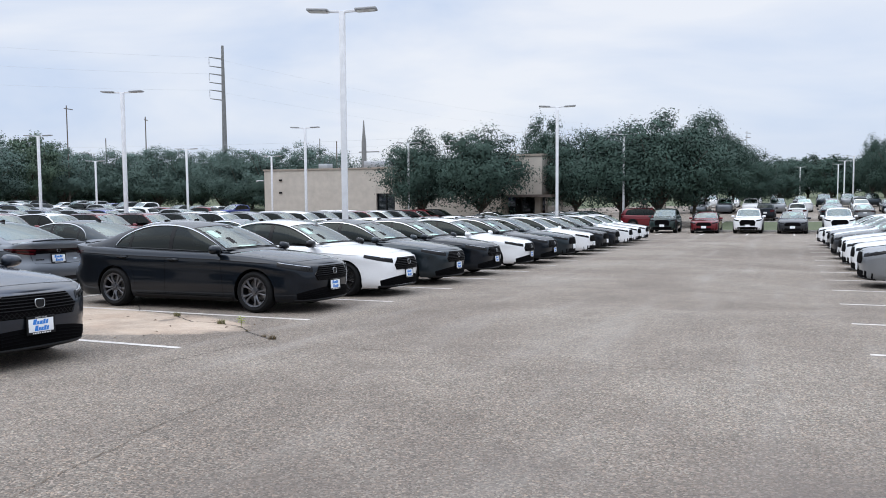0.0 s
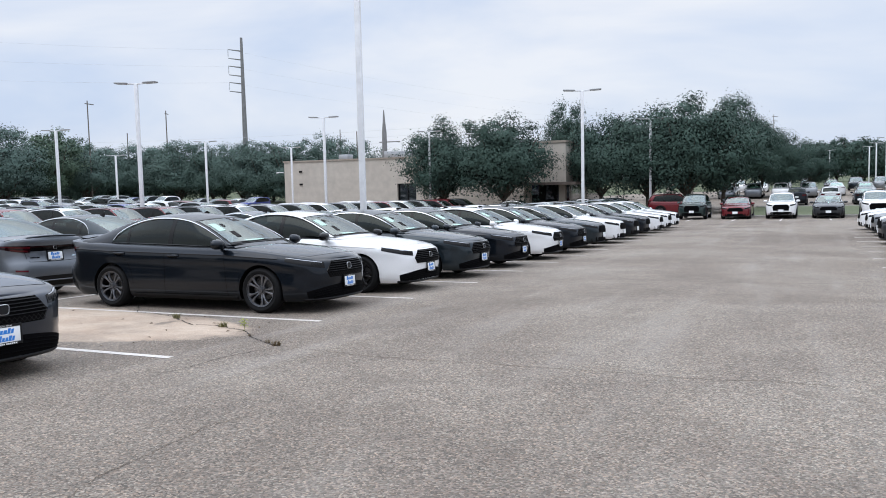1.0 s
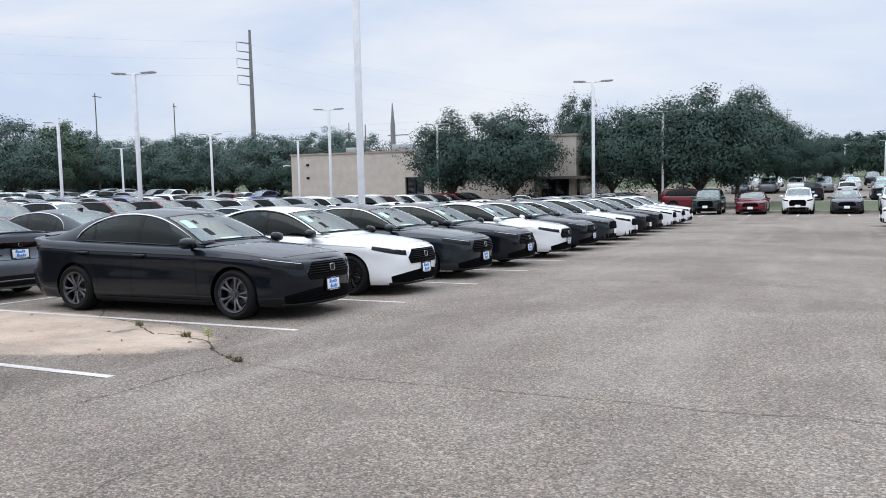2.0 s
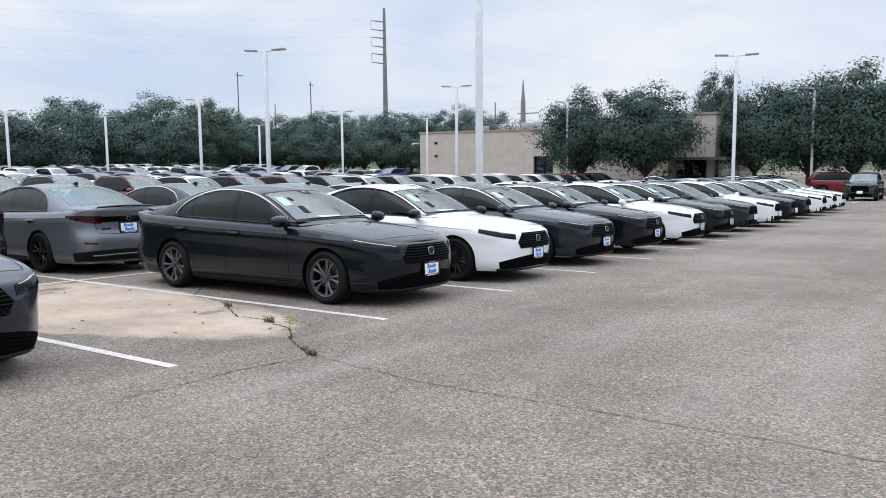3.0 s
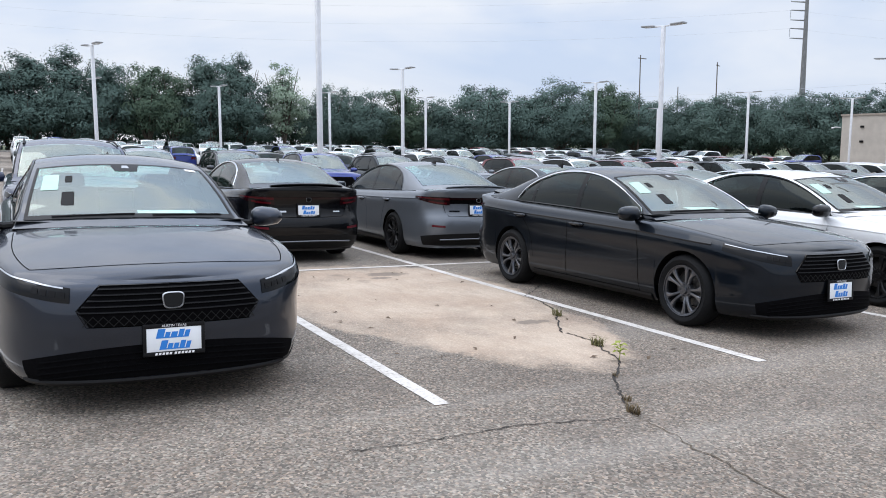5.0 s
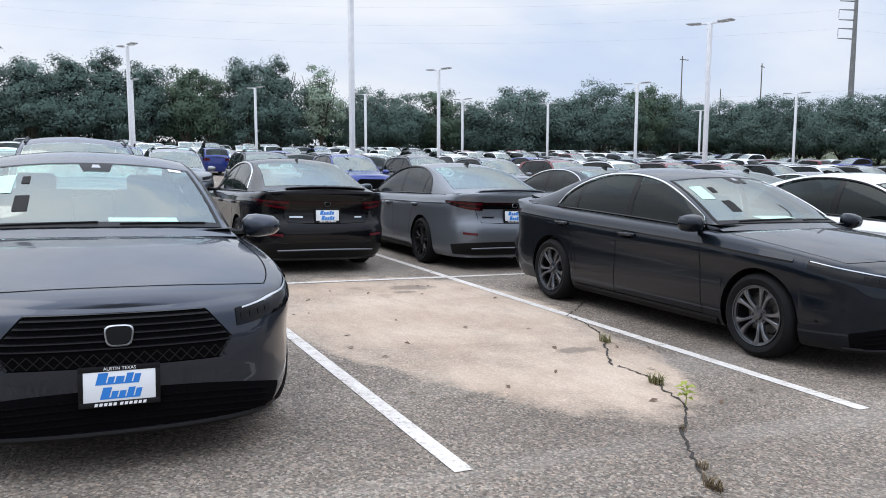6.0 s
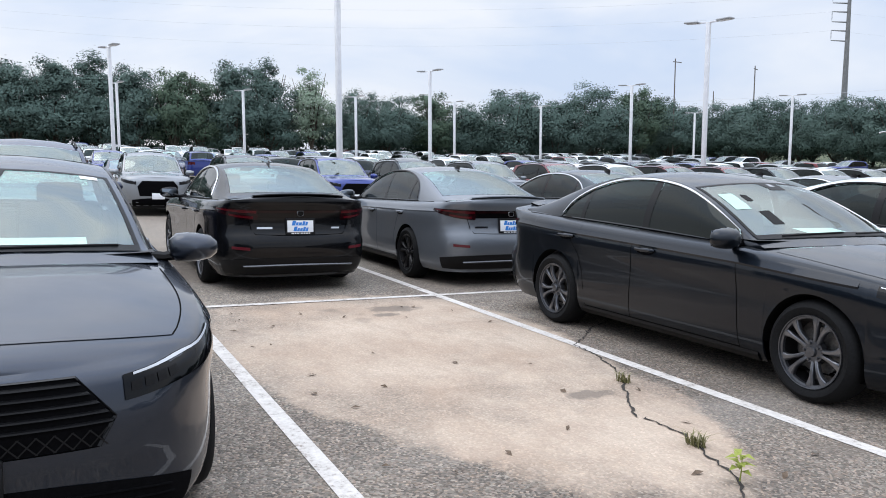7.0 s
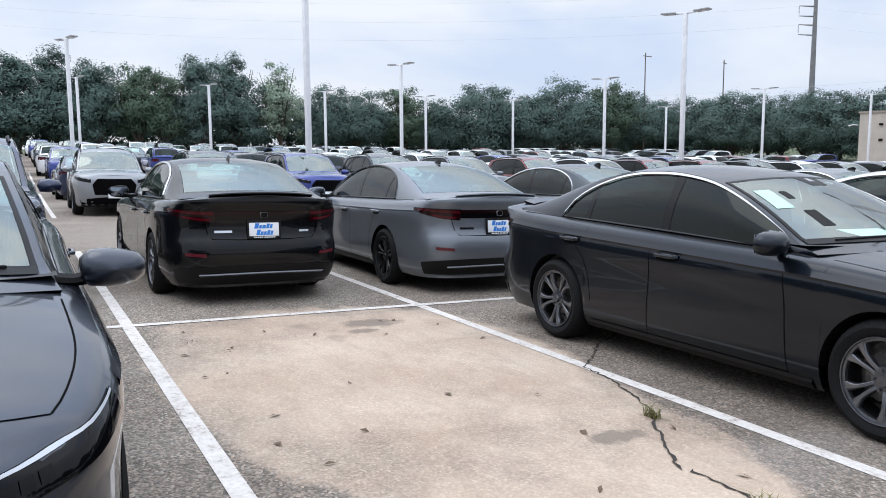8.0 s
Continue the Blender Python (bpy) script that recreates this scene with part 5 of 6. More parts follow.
SEDAN_NEAR = build_car("sedan", SEDAN, 2)
SEDAN_MID = build_car("sedan", SEDAN, 1)
SEDAN_FAR = build_car("sedan", SEDAN, 0)
SUV_MID = build_car("crossover", SUV, 1)
SUV_FAR = build_car("crossover", SUV, 0)
WORDS = {"charcoal": "dark charcoal", "black": "gloss black", "grey": "mid grey", "slate": "dark blue-grey", "graphite": "dark grey", "white": "white", "silver": "silver",
         "red": "dark red", "blue": "bright blue", "navy": "dark navy", "green": "dark green"}
USED = set()


def park(proto, color, x, y, rz=0.0, label="", group="cars parked in rows", wheels=None, mirrors=None, bright=True):
    """Stands a copy of a car with its front axle at (x, y), turned by rz from facing +x. The first use takes the prototype itself."""
    m = on_ground(x, y, rz)
    if proto.name not in USED:
        USED.add(proto.name)
        proto.matrix_basis = m
        car = proto
    else:
        car = copy_thing(proto, m)
    repaint(car, color, wheels, mirrors, bright)
    suv = car.name.startswith("crossover")
    kind = "crossover" if suv else "sedan"
    return tagged(car, label or f"{WORDS[color]} {kind} parked on the asphalt lot", "crossover" if suv else "car", group)

# ---- the near rows ----
park(SEDAN_NEAR, "charcoal", -7.28, 11.80, 0.8, "dark charcoal sedan with five twin-spoke alloy wheels beside the empty stall")
park(SEDAN_NEAR, "gunmetal", -7.43, 6.30, 0.0, "dark metallic grey sedan with a mint sticker in its windscreen", bright=False)
park(SEDAN_NEAR, "black", -16.47, 9.11, 180.0, "gloss black sedan seen from behind with a white dealer plate")
park(SEDAN_NEAR, "grey", -16.20, 11.66, 180.0, "mid grey sedan with black wheels parked nose away", wheels="black", bright=False)
park(SEDAN_NEAR, "slate", -16.85, 14.70, 180.0, "dark blue-grey sedan parked nose away behind the front row")
for i, c in enumerate(("white", "slate", "charcoal", "white", "charcoal", "slate", "white", "charcoal", "charcoal", "white", "white", "white")):
    park(SEDAN_NEAR if i < 5 else SEDAN_MID, c, -7.28 - 0.05 * (i % 3), FIRST + (i + 1.5) * STALL, (0.6, -0.5, 0.2)[i % 3], group="front row of sedans", mirrors="black" if i == 0 else None, wheels="black" if i == 0 else None, bright=c != "white")
park(SUV_MID, "navy", -13.6, 6.3, 0.0, "dark navy crossover facing the aisle behind the front row")
rnd = random.Random(11)
for i in range(19):
    park(SEDAN_MID if i < 10 else SEDAN_FAR, rnd.choice(("charcoal", "white", "slate", "grey", "black", "white")), -16.5 + rnd.uniform(-0.3, 0.3), FIRST + (i + 2.5) * STALL + rnd.uniform(-0.1, 0.1), 180 + rnd.uniform(-1, 1))
for i, c in enumerate(("silver", "white", "white", "white", "graphite", "white", "silver", "white", "white")):
    park(SEDAN_MID, c, 2.75 + rnd.uniform(-0.12, 0.12), 19.85 + i * STALL, 180 + rnd.uniform(-1, 1), group="right row of pale sedans")
for i, (proto, c) in enumerate(((SUV_MID, "green"), (SEDAN_MID, "red"), (SUV_MID, "white"), (SEDAN_MID, "graphite"), (SUV_MID, "white"))):
    park(proto, c, -7.4 + i * 2.72, 57.6, -90 + rnd.uniform(-1, 1), group="cars facing the lane end")
# the lots behind, row by row
ROW3 = ["silver", "graphite", "blue", "slate", "grey", "red", "white", "red", "red", "slate", "white", "silver", "graphite", "white", "charcoal", "silver", "red", "white", "graphite", "red", "red", "slate"]
for i, c in enumerate(ROW3):
    park(SUV_MID if i < 12 else SUV_FAR, c, -26.6 + rnd.uniform(-0.2, 0.2), FIRST + (i - 0.5) * STALL, rnd.uniform(-1, 1), group="third row of crossovers")
MIXED = ["white"] * 10 + ["silver"] * 5 + ["grey", "graphite", "charcoal", "black", "slate", "red", "red", "blue", "navy"]
for x, turn, y0, y1 in ((-36.8, 180, -1, 20), (-46.1, 0, -2, 20), (-56.3, 180, -2, 22), (-65.6, 0, -2, 22), (-75.8, 180, -2, 23), (-85.1, 0, -2, 24), (-94.4, 0, -2, 24)):
    for i in range(y0, y1):
        if rnd.random() < 0.09:
            continue
        park(SUV_FAR if rnd.random() < 0.7 else SEDAN_FAR, rnd.choice(MIXED), x + rnd.uniform(-0.25, 0.25), FIRST + (i - 0.5) * STALL + rnd.uniform(-0.12, 0.12), turn + rnd.uniform(-1, 1), group="cars filling the back lot")
for y, turn, x0, count in ((78.5, -90, -97, 14),):
    for i in range(count):
        if rnd.random() > 0.1:
            park(SUV_FAR if rnd.random() < 0.7 else SEDAN_FAR, rnd.choice(MIXED), x0 + i * 2.8, y, turn + rnd.uniform(-1, 1), group="cars filling the back lot")
PALE = ["white"] * 6 + ["silver"] * 3 + ["graphite", "charcoal", "black", "slate", "slate", "grey"]
for y, turn, x0 in ((86.5, 90, -1.5), (98.0, -90, -9), (104.0, 90, -9), (116.0, -90, -12)):
    for i in range(15):
        if rnd.random() < 0.12:
            continue
        mid = y < 88
        park((SUV_MID if mid else SUV_FAR) if rnd.random() < 0.6 else (SEDAN_MID if mid else SEDAN_FAR), rnd.choice(PALE), x0 + i * 2.8, y, turn, group="cars on the far lot")
park(SUV_MID, "red", -8.3, 67.0, 4.0, "dark red crossover standing side-on under the oaks", group="cars standing crosswise")
park(SEDAN_MID, "black", -15.0, 66.0, 3.0, "gloss black sedan standing side-on under the oaks", group="cars standing crosswise")
park(SEDAN_MID, "charcoal", -20.5, 64.5, 0.0, "dark charcoal sedan standing side-on by the porch", group="cars standing crosswise")
park(SEDAN_MID, "silver", -5.9, 73.5, 90.0, "silver sedan seen from behind near the oaks", group="cars standing crosswise")


# ---- lot lamps ----
def lot_lamp():
    lamp = new("lot_lamp")
    h = 7.75
    part("pole", Geo().box((0.17, 0.17, h - 0.55), pose(0, 0, 0.5 + (h - 0.55) / 2), 0.02), M_POLE, lamp)
    part("concrete_base", Geo().lathe([(0.0, 0.62), (0.24, 0.62), (0.27, 0.59), (0.27, -0.3)], 20, axis="Z"), M_CONC, lamp)
    part("base_plate", Geo().box((0.30, 0.30, 0.03), pose(0, 0, 0.635), 0.005), M_POLE, lamp)
    for sy in (1, -1):
        arm = part("arm", Geo().box((0.40, 0.07, 0.07), pose(sy * 0.26, 0, h - 0.05, 0, -sy * 2.5), 0.01), M_POLE, lamp)
        part("fixture", Geo().box((0.66, 0.40, 0.075), pose(sy * 0.74, 0, h - 0.01, 0, -sy * 2.5), 0.03), M_FIXTURE, lamp)
        part("lens", Geo().box((0.54, 0.32, 0.012), pose(sy * 0.74, 0, h - 0.053, 0, -sy * 2.5), 0.004), M_DIFF, lamp)
    return tagged(lamp, "white square lamp pole with two flat lamp heads", "street lamp", "lot lamps")


lamps = [(-12.1, 22.2), (-12.1, 47.1), (-12.1, 68.2), (-31.6, 16.0), (-30.4, 31.95), (-31.9, 51.0), (-31.6, 67.8), (-51.1, 9.8), (-51.1, 28.6), (-51.1, 44.6), (-51.1, 60.8), (-51.1, 74.3),
         (-70.6, 11.5), (-70.6, 21.0), (-70.6, 30.6), (-70.6, 40.1), (-70.6, 49.4), (-70.6, 68.7), (-9.5, 124.0), (2.7, 180.0), (8.9, 166.0), (8.9, 148.0), (8.9, 128.0)]
first_lamp = lot_lamp()
for i, (x, y) in enumerate(lamps):
    m = pose(x, y, ground_z(x, y) - west_rise(x) - north_rise(x, y) - (0.5 if x < -60 else 0.3 if x < -40 else 0.0), 0, 0, 17)
    if i == 0:
        first_lamp.matrix_basis = m
    else:
        copy_thing(first_lamp, m)

# ---- trees ----
def tree_meshes(seed, height, spread, trunk_h, leaves, leaf, material, lumps=0.24, clumps=90, flat=0.75, point=0.0, open_crown=0.0):
    """Trunk with limbs, and a crown of leaves that gather in clumps round the limbs' ends."""
    r = random.Random(seed)
    wood = Geo()
    wood.tube([(0, 0, -0.4), (0.03, 0.02, 0.4), (0.06, -0.03, trunk_h * 0.7), (0.0, 0.05, trunk_h * 1.2), (0.1, 0.0, trunk_h + (height - trunk_h) * 0.75)], [height * 0.030, height * 0.024, height * 0.020, height * 0.017, height * 0.004], 9)
    for i in range(9):
        a = i * 2.4 + r.uniform(-0.4, 0.4)
        reach = spread * r.uniform(0.5, 0.85)
        up = trunk_h + (height - trunk_h) * r.uniform(0.35, 0.85)
        mid = (reach * 0.45 * math.cos(a), reach * 0.45 * math.sin(a), trunk_h + (up - trunk_h) * 0.5)
        wood.tube([(0, 0, trunk_h * 0.9), mid, (reach * math.cos(a), reach * math.sin(a), up)], [height * 0.012, height * 0.007, height * 0.002], 6)
    v, f, lit = [], [], []
    cz = trunk_h + (height - trunk_h) * 0.42
    up, down = height - cz, (cz - trunk_h) * 1.02
    off = Vector((seed * 3.7, seed * 1.3, seed * 2.1))

    def crown_at(d, k):
        k *= 1.0 + lumps * (noise.noise(d * 2.3 + off) + 0.75 * noise.noise(d * 5.5 + off)) * 1.5
        taper = 1.0 - point * max(0.0, d.z)
        return Vector((d.x * spread * k * taper, d.y * spread * k * taper, cz + d.z * (up if d.z > 0 else down * flat) * min(k, 1.04)))

    for c in range(clumps):
        d = Vector((r.gauss(0, 1), r.gauss(0, 1), r.gauss(0.12, 1))).normalized()
        k = r.uniform(0.36, 0.90) if r.random() > open_crown else r.uniform(0.3, 0.92)
        centre = crown_at(d, k)
        size = spread * r.uniform(0.20, 0.40) * (0.8 if d.z > 0.6 else 1.0)
        for i in range(leaves // clumps):
            e = Vector((r.gauss(0, 1), r.gauss(0, 1), r.gauss(0.15, 0.8)))
            e = e.normalized() * r.random() ** 0.6 * (1.35 if r.random() < 0.2 else 1.0)
            p = centre + Vector((e.x, e.y, e.z * 0.75)) * size
            s = leaf * r.uniform(0.55, 1.4)
            n = (e + d * 0.4 + Vector((r.uniform(-0.7, 0.7), r.uniform(-0.7, 0.7), r.uniform(-0.2, 0.8)))).normalized()
            t = n.cross(Vector((r.uniform(-1, 1), r.uniform(-1, 1), r.uniform(-1, 1)))).normalized()
            b = n.cross(t)
            o = len(v)
            v += [p - t * s * 0.5, p + b * s * 0.42 + n * s * 0.08, p + t * s * 0.5 - b * s * 0.2]
            f.append((o, o + 2, o + 1))
            lit += [(d * 0.55 + e * 0.75 + n * 0.12 + Vector((0, 0, 0.25))).normalized()] * 3
    crown = Geo()
    crown.v, crown.f = [tuple(q) for q in v], f
    # leaves take their light as a mass: the normals lean to their clump's outward side
    crown_mesh = crown.mesh("crown", material, angle=180)
    crown_mesh.normals_split_custom_set_from_vertices([tuple(q) for q in lit])
    return wood.mesh("trunk", M_BARK), crown_mesh


POOLS = {
    "oak": (10.0, [tree_meshes(3 + i, 10.0, 4.9, 1.7, 36000, 0.23, M_LEAF, 0.17, 150, 1.0) for i in range(3)]),
    "far": (10.0, [tree_meshes(20 + i, 10.0, 5.0, 0.5, 28000, 0.23, M_LEAF_HAZED, 0.22, 130, 1.0) for i in range(4)]),
    "low": (10.0, [tree_meshes(20 + i, 10.0, 5.0, 0.4, 6000, 0.46, M_LEAF, 0.24, 70, 1.0) for i in range(3)]),
    "tall": (12.0, [tree_meshes(40 + i, 12.0, 3.9, 0.5, 26000, 0.23, M_LEAF_HAZED, 0.24, 130, 1.0, 0.5) for i in range(3)]),
    "light": (10.0, [tree_meshes(60 + i, 10.0, 3.5, 1.0, 16000, 0.24, M_LEAF_MIDGREEN, 0.30, 80, 0.9, 0.3, 0.4) for i in range(2)]),
    "pale": (10.0, [tree_meshes(50 + i, 10.0, 3.1, 1.5, 9500, 0.24, M_LEAF_LIGHT, 0.30, 70, 0.95, 0.3, 0.8) for i in range(2)]),
}
TREE_WORDS = {"oak": "dense dark green live oak on the grass beside the building", "far": "dark green tree in the line past the lot", "low": "dark green tree far behind the lot", "tall": "tall dark green tree with a pointed ragged crown",
              "light": "lighter green tree in the line past the lot", "pale": "pale sparse tree with gaps in its crown"}


def tree(kind, x, y, h, wide, group):
    base, pool = POOLS[kind]
    wood, crown = pool[int(abs(x * 7 + y * 3)) % len(pool)]
    h = max(h * 1.09 - west_rise(x) - north_rise(x, y), 2.0)
    wide *= 1.06
    t = new("tree")
    t.matrix_basis = pose(x, y, ground_z(x, y) - 0.1, 0, 0, (x * 37 + y * 91) % 360) @ Matrix.Diagonal((wide * h / base, wide * h / base, h / base, 1))
    part("trunk", wood, None, t)
    part("crown", crown, None, t)
    return tagged(t, TREE_WORDS[kind], "tree", group)


rnd = random.Random(4)
for x, y, h, wide in ((-31.3, 70.0, 8.3, 0.86), (-25.2, 69.5, 8.6, 0.98), (-18.5, 78, 8.6, 0.85), (-13.0, 72.0, 8.6, 0.95), (-9.6, 70.5, 8.9, 1.0), (-7.6, 80.0, 9.0, 0.9)):
    tree("oak", x, y, h, wide, "oaks by the building")
for x, y, h, wide in ((-28.5, 101.0, 11.8, 0.55), (-8.4, 100.0, 11.2, 0.62), (-5.6, 104.0, 9.0, 0.6), (-3.2, 101.0, 7.2, 0.85), (-0.5, 112.0, 6.5, 0.9), (13.4, 117.0, 9.6, 0.75), (11.0, 124.0, 9.8, 0.45), (17.5, 122.0, 10.5, 0.8)):
    tree("oak", x, y, h, wide, "trees by the far lot")
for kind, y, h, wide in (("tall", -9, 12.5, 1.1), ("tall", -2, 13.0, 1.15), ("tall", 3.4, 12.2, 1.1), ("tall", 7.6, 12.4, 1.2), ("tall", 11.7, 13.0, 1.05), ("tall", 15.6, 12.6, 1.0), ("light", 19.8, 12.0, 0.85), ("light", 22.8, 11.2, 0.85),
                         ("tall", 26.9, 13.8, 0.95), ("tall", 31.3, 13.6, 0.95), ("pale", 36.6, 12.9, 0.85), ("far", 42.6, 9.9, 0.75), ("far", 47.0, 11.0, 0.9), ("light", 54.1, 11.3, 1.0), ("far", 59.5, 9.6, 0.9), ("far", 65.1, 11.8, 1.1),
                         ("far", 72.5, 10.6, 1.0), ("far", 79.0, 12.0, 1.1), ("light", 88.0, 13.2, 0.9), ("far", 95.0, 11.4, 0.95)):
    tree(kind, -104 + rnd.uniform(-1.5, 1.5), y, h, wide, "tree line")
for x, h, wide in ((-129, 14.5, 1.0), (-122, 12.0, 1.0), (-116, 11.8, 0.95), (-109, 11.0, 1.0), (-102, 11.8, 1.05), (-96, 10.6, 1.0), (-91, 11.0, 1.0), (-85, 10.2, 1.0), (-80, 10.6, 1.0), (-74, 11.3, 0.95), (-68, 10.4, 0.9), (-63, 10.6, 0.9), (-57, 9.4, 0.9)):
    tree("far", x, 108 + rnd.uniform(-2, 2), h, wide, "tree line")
for i in range(22):
    tree("low", -114 + rnd.uniform(-2, 2), 0 + i * 5.2, rnd.uniform(7.5, 9.5), 1.0, "tree line")
for i in range(12):
    tree("low", -118 + i * 6.0 + rnd.uniform(-1, 1), 116 + rnd.uniform(-2, 2), rnd.uniform(7.5, 9.0), 1.0, "tree line")
for i in range(52):
    tree("low", -50 + i * 3.6 + rnd.uniform(-1.5, 1.5), 262 + rnd.uniform(-14, 14), rnd.uniform(9, 14), 0.95, "far trees")


# ---- building ----
def wall_box(g, x0, x1, y0, y1, z0, z1):
    g.box((x1 - x0, y1 - y0, z1 - z0), pose((x0 + x1) / 2, (y0 + y1) / 2, (z0 + z1) / 2))
    return g


bld = new("building")
bld.matrix_basis = pose(-54, 77, -1.65)
tagged(bld, "low beige stucco building with a flat parapet roof and dark doors", "building")
part("wall", wall_box(Geo(), 0, 14.2, 0, 20, 0, 6.05), M_STUCCO, bld, smooth=False)
part("lintel", wall_box(Geo(), 14.2, 16.4, 0.02, 20, 3.45, 6.04), M_STUCCO, bld, smooth=False)
part("wall", wall_box(Geo(), 16.4, 28.6, 0, 20, 0, 6.05), M_STUCCO, bld, smooth=False)
part("parapet_cap", wall_box(Geo(), -0.10, 28.7, -0.10, 20.1, 6.05, 6.22), M_STUCCO_DARK, bld, smooth=False)
part("glass_door", wall_box(Geo(), 14.2, 16.4, 0.35, 0.40, 0, 3.45), M_DARKGLASS, bld, smooth=False)
for x in (14.25, 15.3, 16.35):
    part("door_frame", Geo().box((0.09, 0.12, 3.45), pose(x, 0.28, 1.72), 0.01), M_TRIM, bld)
part("roof_unit", Geo().box((3.2, 2.0, 0.9), pose(11.6, 6, 6.65), 0.05), M_SATIN, bld)
part("roof_unit", Geo().box((1.2, 1.2, 0.7), pose(5.0, 5, 6.55), 0.05), M_SATIN, bld)
for x, z in ((2.2, 5.0), (2.2, 3.6)):
    part("wall_fitting", Geo().box((0.35, 0.14, 0.2), pose(x, -0.07, z), 0.03), M_TRIM, bld)
part("wall_camera", Geo().tube([(-0.05, -0.1, 4.95), (-0.5, -0.25, 5.0), (-0.85, -0.3, 4.9)], [0.05, 0.05, 0.10], 8), M_SATIN, bld)
# the taller entrance with its porch
part("entrance_wall", wall_box(Geo(), 28.75, 33.0, -2.2, 14, 3.2, 6.9), M_STUCCO, bld, smooth=False)
part("entrance_cap", wall_box(Geo(), 28.65, 33.1, -2.3, 14.1, 6.9, 7.1), M_STUCCO_DARK, bld, smooth=False)
part("entrance_glass", wall_box(Geo(), 28.8, 32.6, 0.4, 13.5, 0, 3.2), M_DARKGLASS, bld, smooth=False)
for x in (29.2, 32.6):
    part("porch_column", Geo().box((0.6, 0.6, 3.2), pose(x, -1.9, 1.6), 0.02), M_STUCCO_DARK, bld)
part("eave", wall_box(Geo(), 28.6, 34.2, -3.2, 14.5, 3.0, 3.25), M_ROOF, bld, smooth=False)
colonnade = new("colonnade")
colonnade.matrix_basis = pose(-17.4, 98, -1.6)
tagged(colonnade, "row of square beige columns under a flat canopy", "colonnade")
for i in range(3):
    part("column", Geo().box((0.75, 0.75, 3.4), pose(i * 2.1, i * 0.4, 1.7), 0.02), M_STUCCO, colonnade)
part("canopy", Geo().box((8.0, 5.0, 0.7), pose(2.2, 1.5, 3.75), 0.03), M_STUCCO_DARK, colonnade)


# ---- power lines ----
def steel_tower():
    t = new("power_pole")
    t.matrix_basis = pose(-90.5, 116.9, -1.9)
    part("shaft", Geo().tube([(0, 0, 0), (0, 0, 15), (0, 0, 29.5)], [0.56, 0.40, 0.22], 12), M_STEELPOLE, t)
    d = Vector((0.78, 0.62, 0)).normalized()
    for z in (27.2, 24.4, 21.6):
        for side in (-1,):
            for dz in (0.0, -1.5):
                tip = d * side * 2.3
                part("cross_arm", Geo().tube([(0, 0, z + dz), (tip.x, tip.y, z + dz + 0.25)], [0.13, 0.07], 6), M_STEELPOLE, t)
            part("insulator", Geo().lathe([(0.02, 0.2), (0.09, 0.1), (0.04, 0.0), (0.09, -0.3), (0.04, -0.5), (0.09, -0.8), (0.02, -1.2)], 8, pose(-d.x * 2.3, -d.y * 2.3, z + 0.1), "Z"), M_WIRE, t)
    return tagged(t, "tall grey steel transmission pole with short cross arms", "power pole")


def wood_pole(x, y, h, r, arms, label):
    t = new("utility_pole")
    t.matrix_basis = pose(x, y, ground_z(x, y), 0, 0, (x * 13) % 180)
    part("shaft", Geo().tube([(0, 0, -0.2), (0, 0, h)], [r * 0.72, r * 0.5], 8), M_WOODPOLE, t)
    for i in range(arms):
        part("cross_arm", Geo().box((2.2, 0.10, 0.12), pose(0.5, 0, h - 0.5 - i * 1.1), 0.01), M_WOODPOLE, t)
    return tagged(t, label, "utility pole", "utility poles")


steel_tower()
for x, y, h, r, arms in ((-102.8, 94.3, 16.2, 0.16, 1), (-101.6, 109.8, 15.7, 0.17, 1), (-120.6, 119.5, 13.2, 0.17, 0), (-60.7, 104.5, 10.6, 0.15, 0), (-10.1, 200.0, 14.3, 0.22, 1), (-9.3, 219.8, 17.3, 0.12, 2), (-78.0, 128.0, 12.5, 0.15, 0)):
    wood_pole(x, y, h, r, arms, "thin brown wooden utility pole behind the trees")
t = new("utility_pole")
t.matrix_basis = pose(-54.3, 101.1, -1.6)
part("shaft", Geo().tube([(0, 0, 0), (0, 0, 7.0), (0, 0, 10.5), (0, 0, 11.8), (0, 0, 13.6)], [0.42, 0.36, 0.33, 0.20, 0.06], 10), M_STEELPOLE, t)
part("cross_arm", Geo().box((3.2, 0.12, 0.14), pose(0.8, 0, 9.2), 0.01), M_STEELPOLE, t)
tagged(t, "stout grey pole with a tapered tip behind the building", "utility pole", "utility poles")


def wire(a, b, sag, r, label):
    pts = []
    for i in range(25):
        f = i / 24
        p = Vector(a).lerp(Vector(b), f)
        pts.append((p.x, p.y, p.z - sag * 4 * f * (1 - f)))
    tagged(part("power_wire", Geo().tube(pts, [r] * 25, 4), M_WIRE), label, "cable", "power wires")


for z in (27.0, 24.2, 21.4):
    wire((-92.2, 115.5, z - 1.5), (-175.0, -25.0, z + 4.0), 4.0, 0.011, "thin grey transmission wire sagging across the sky")
    wire((-92.2, 115.5, z - 1.5), (-20.0, 330.0, z), 5.0, 0.009, "thin grey transmission wire sagging across the sky")
for k in range(3):
    wire((-130.0, 112.0 - k, 8.8 + k), (-20.0, 118.0, 9.2 + k), 0.8, 0.014, "thin grey overhead wire behind the trees")

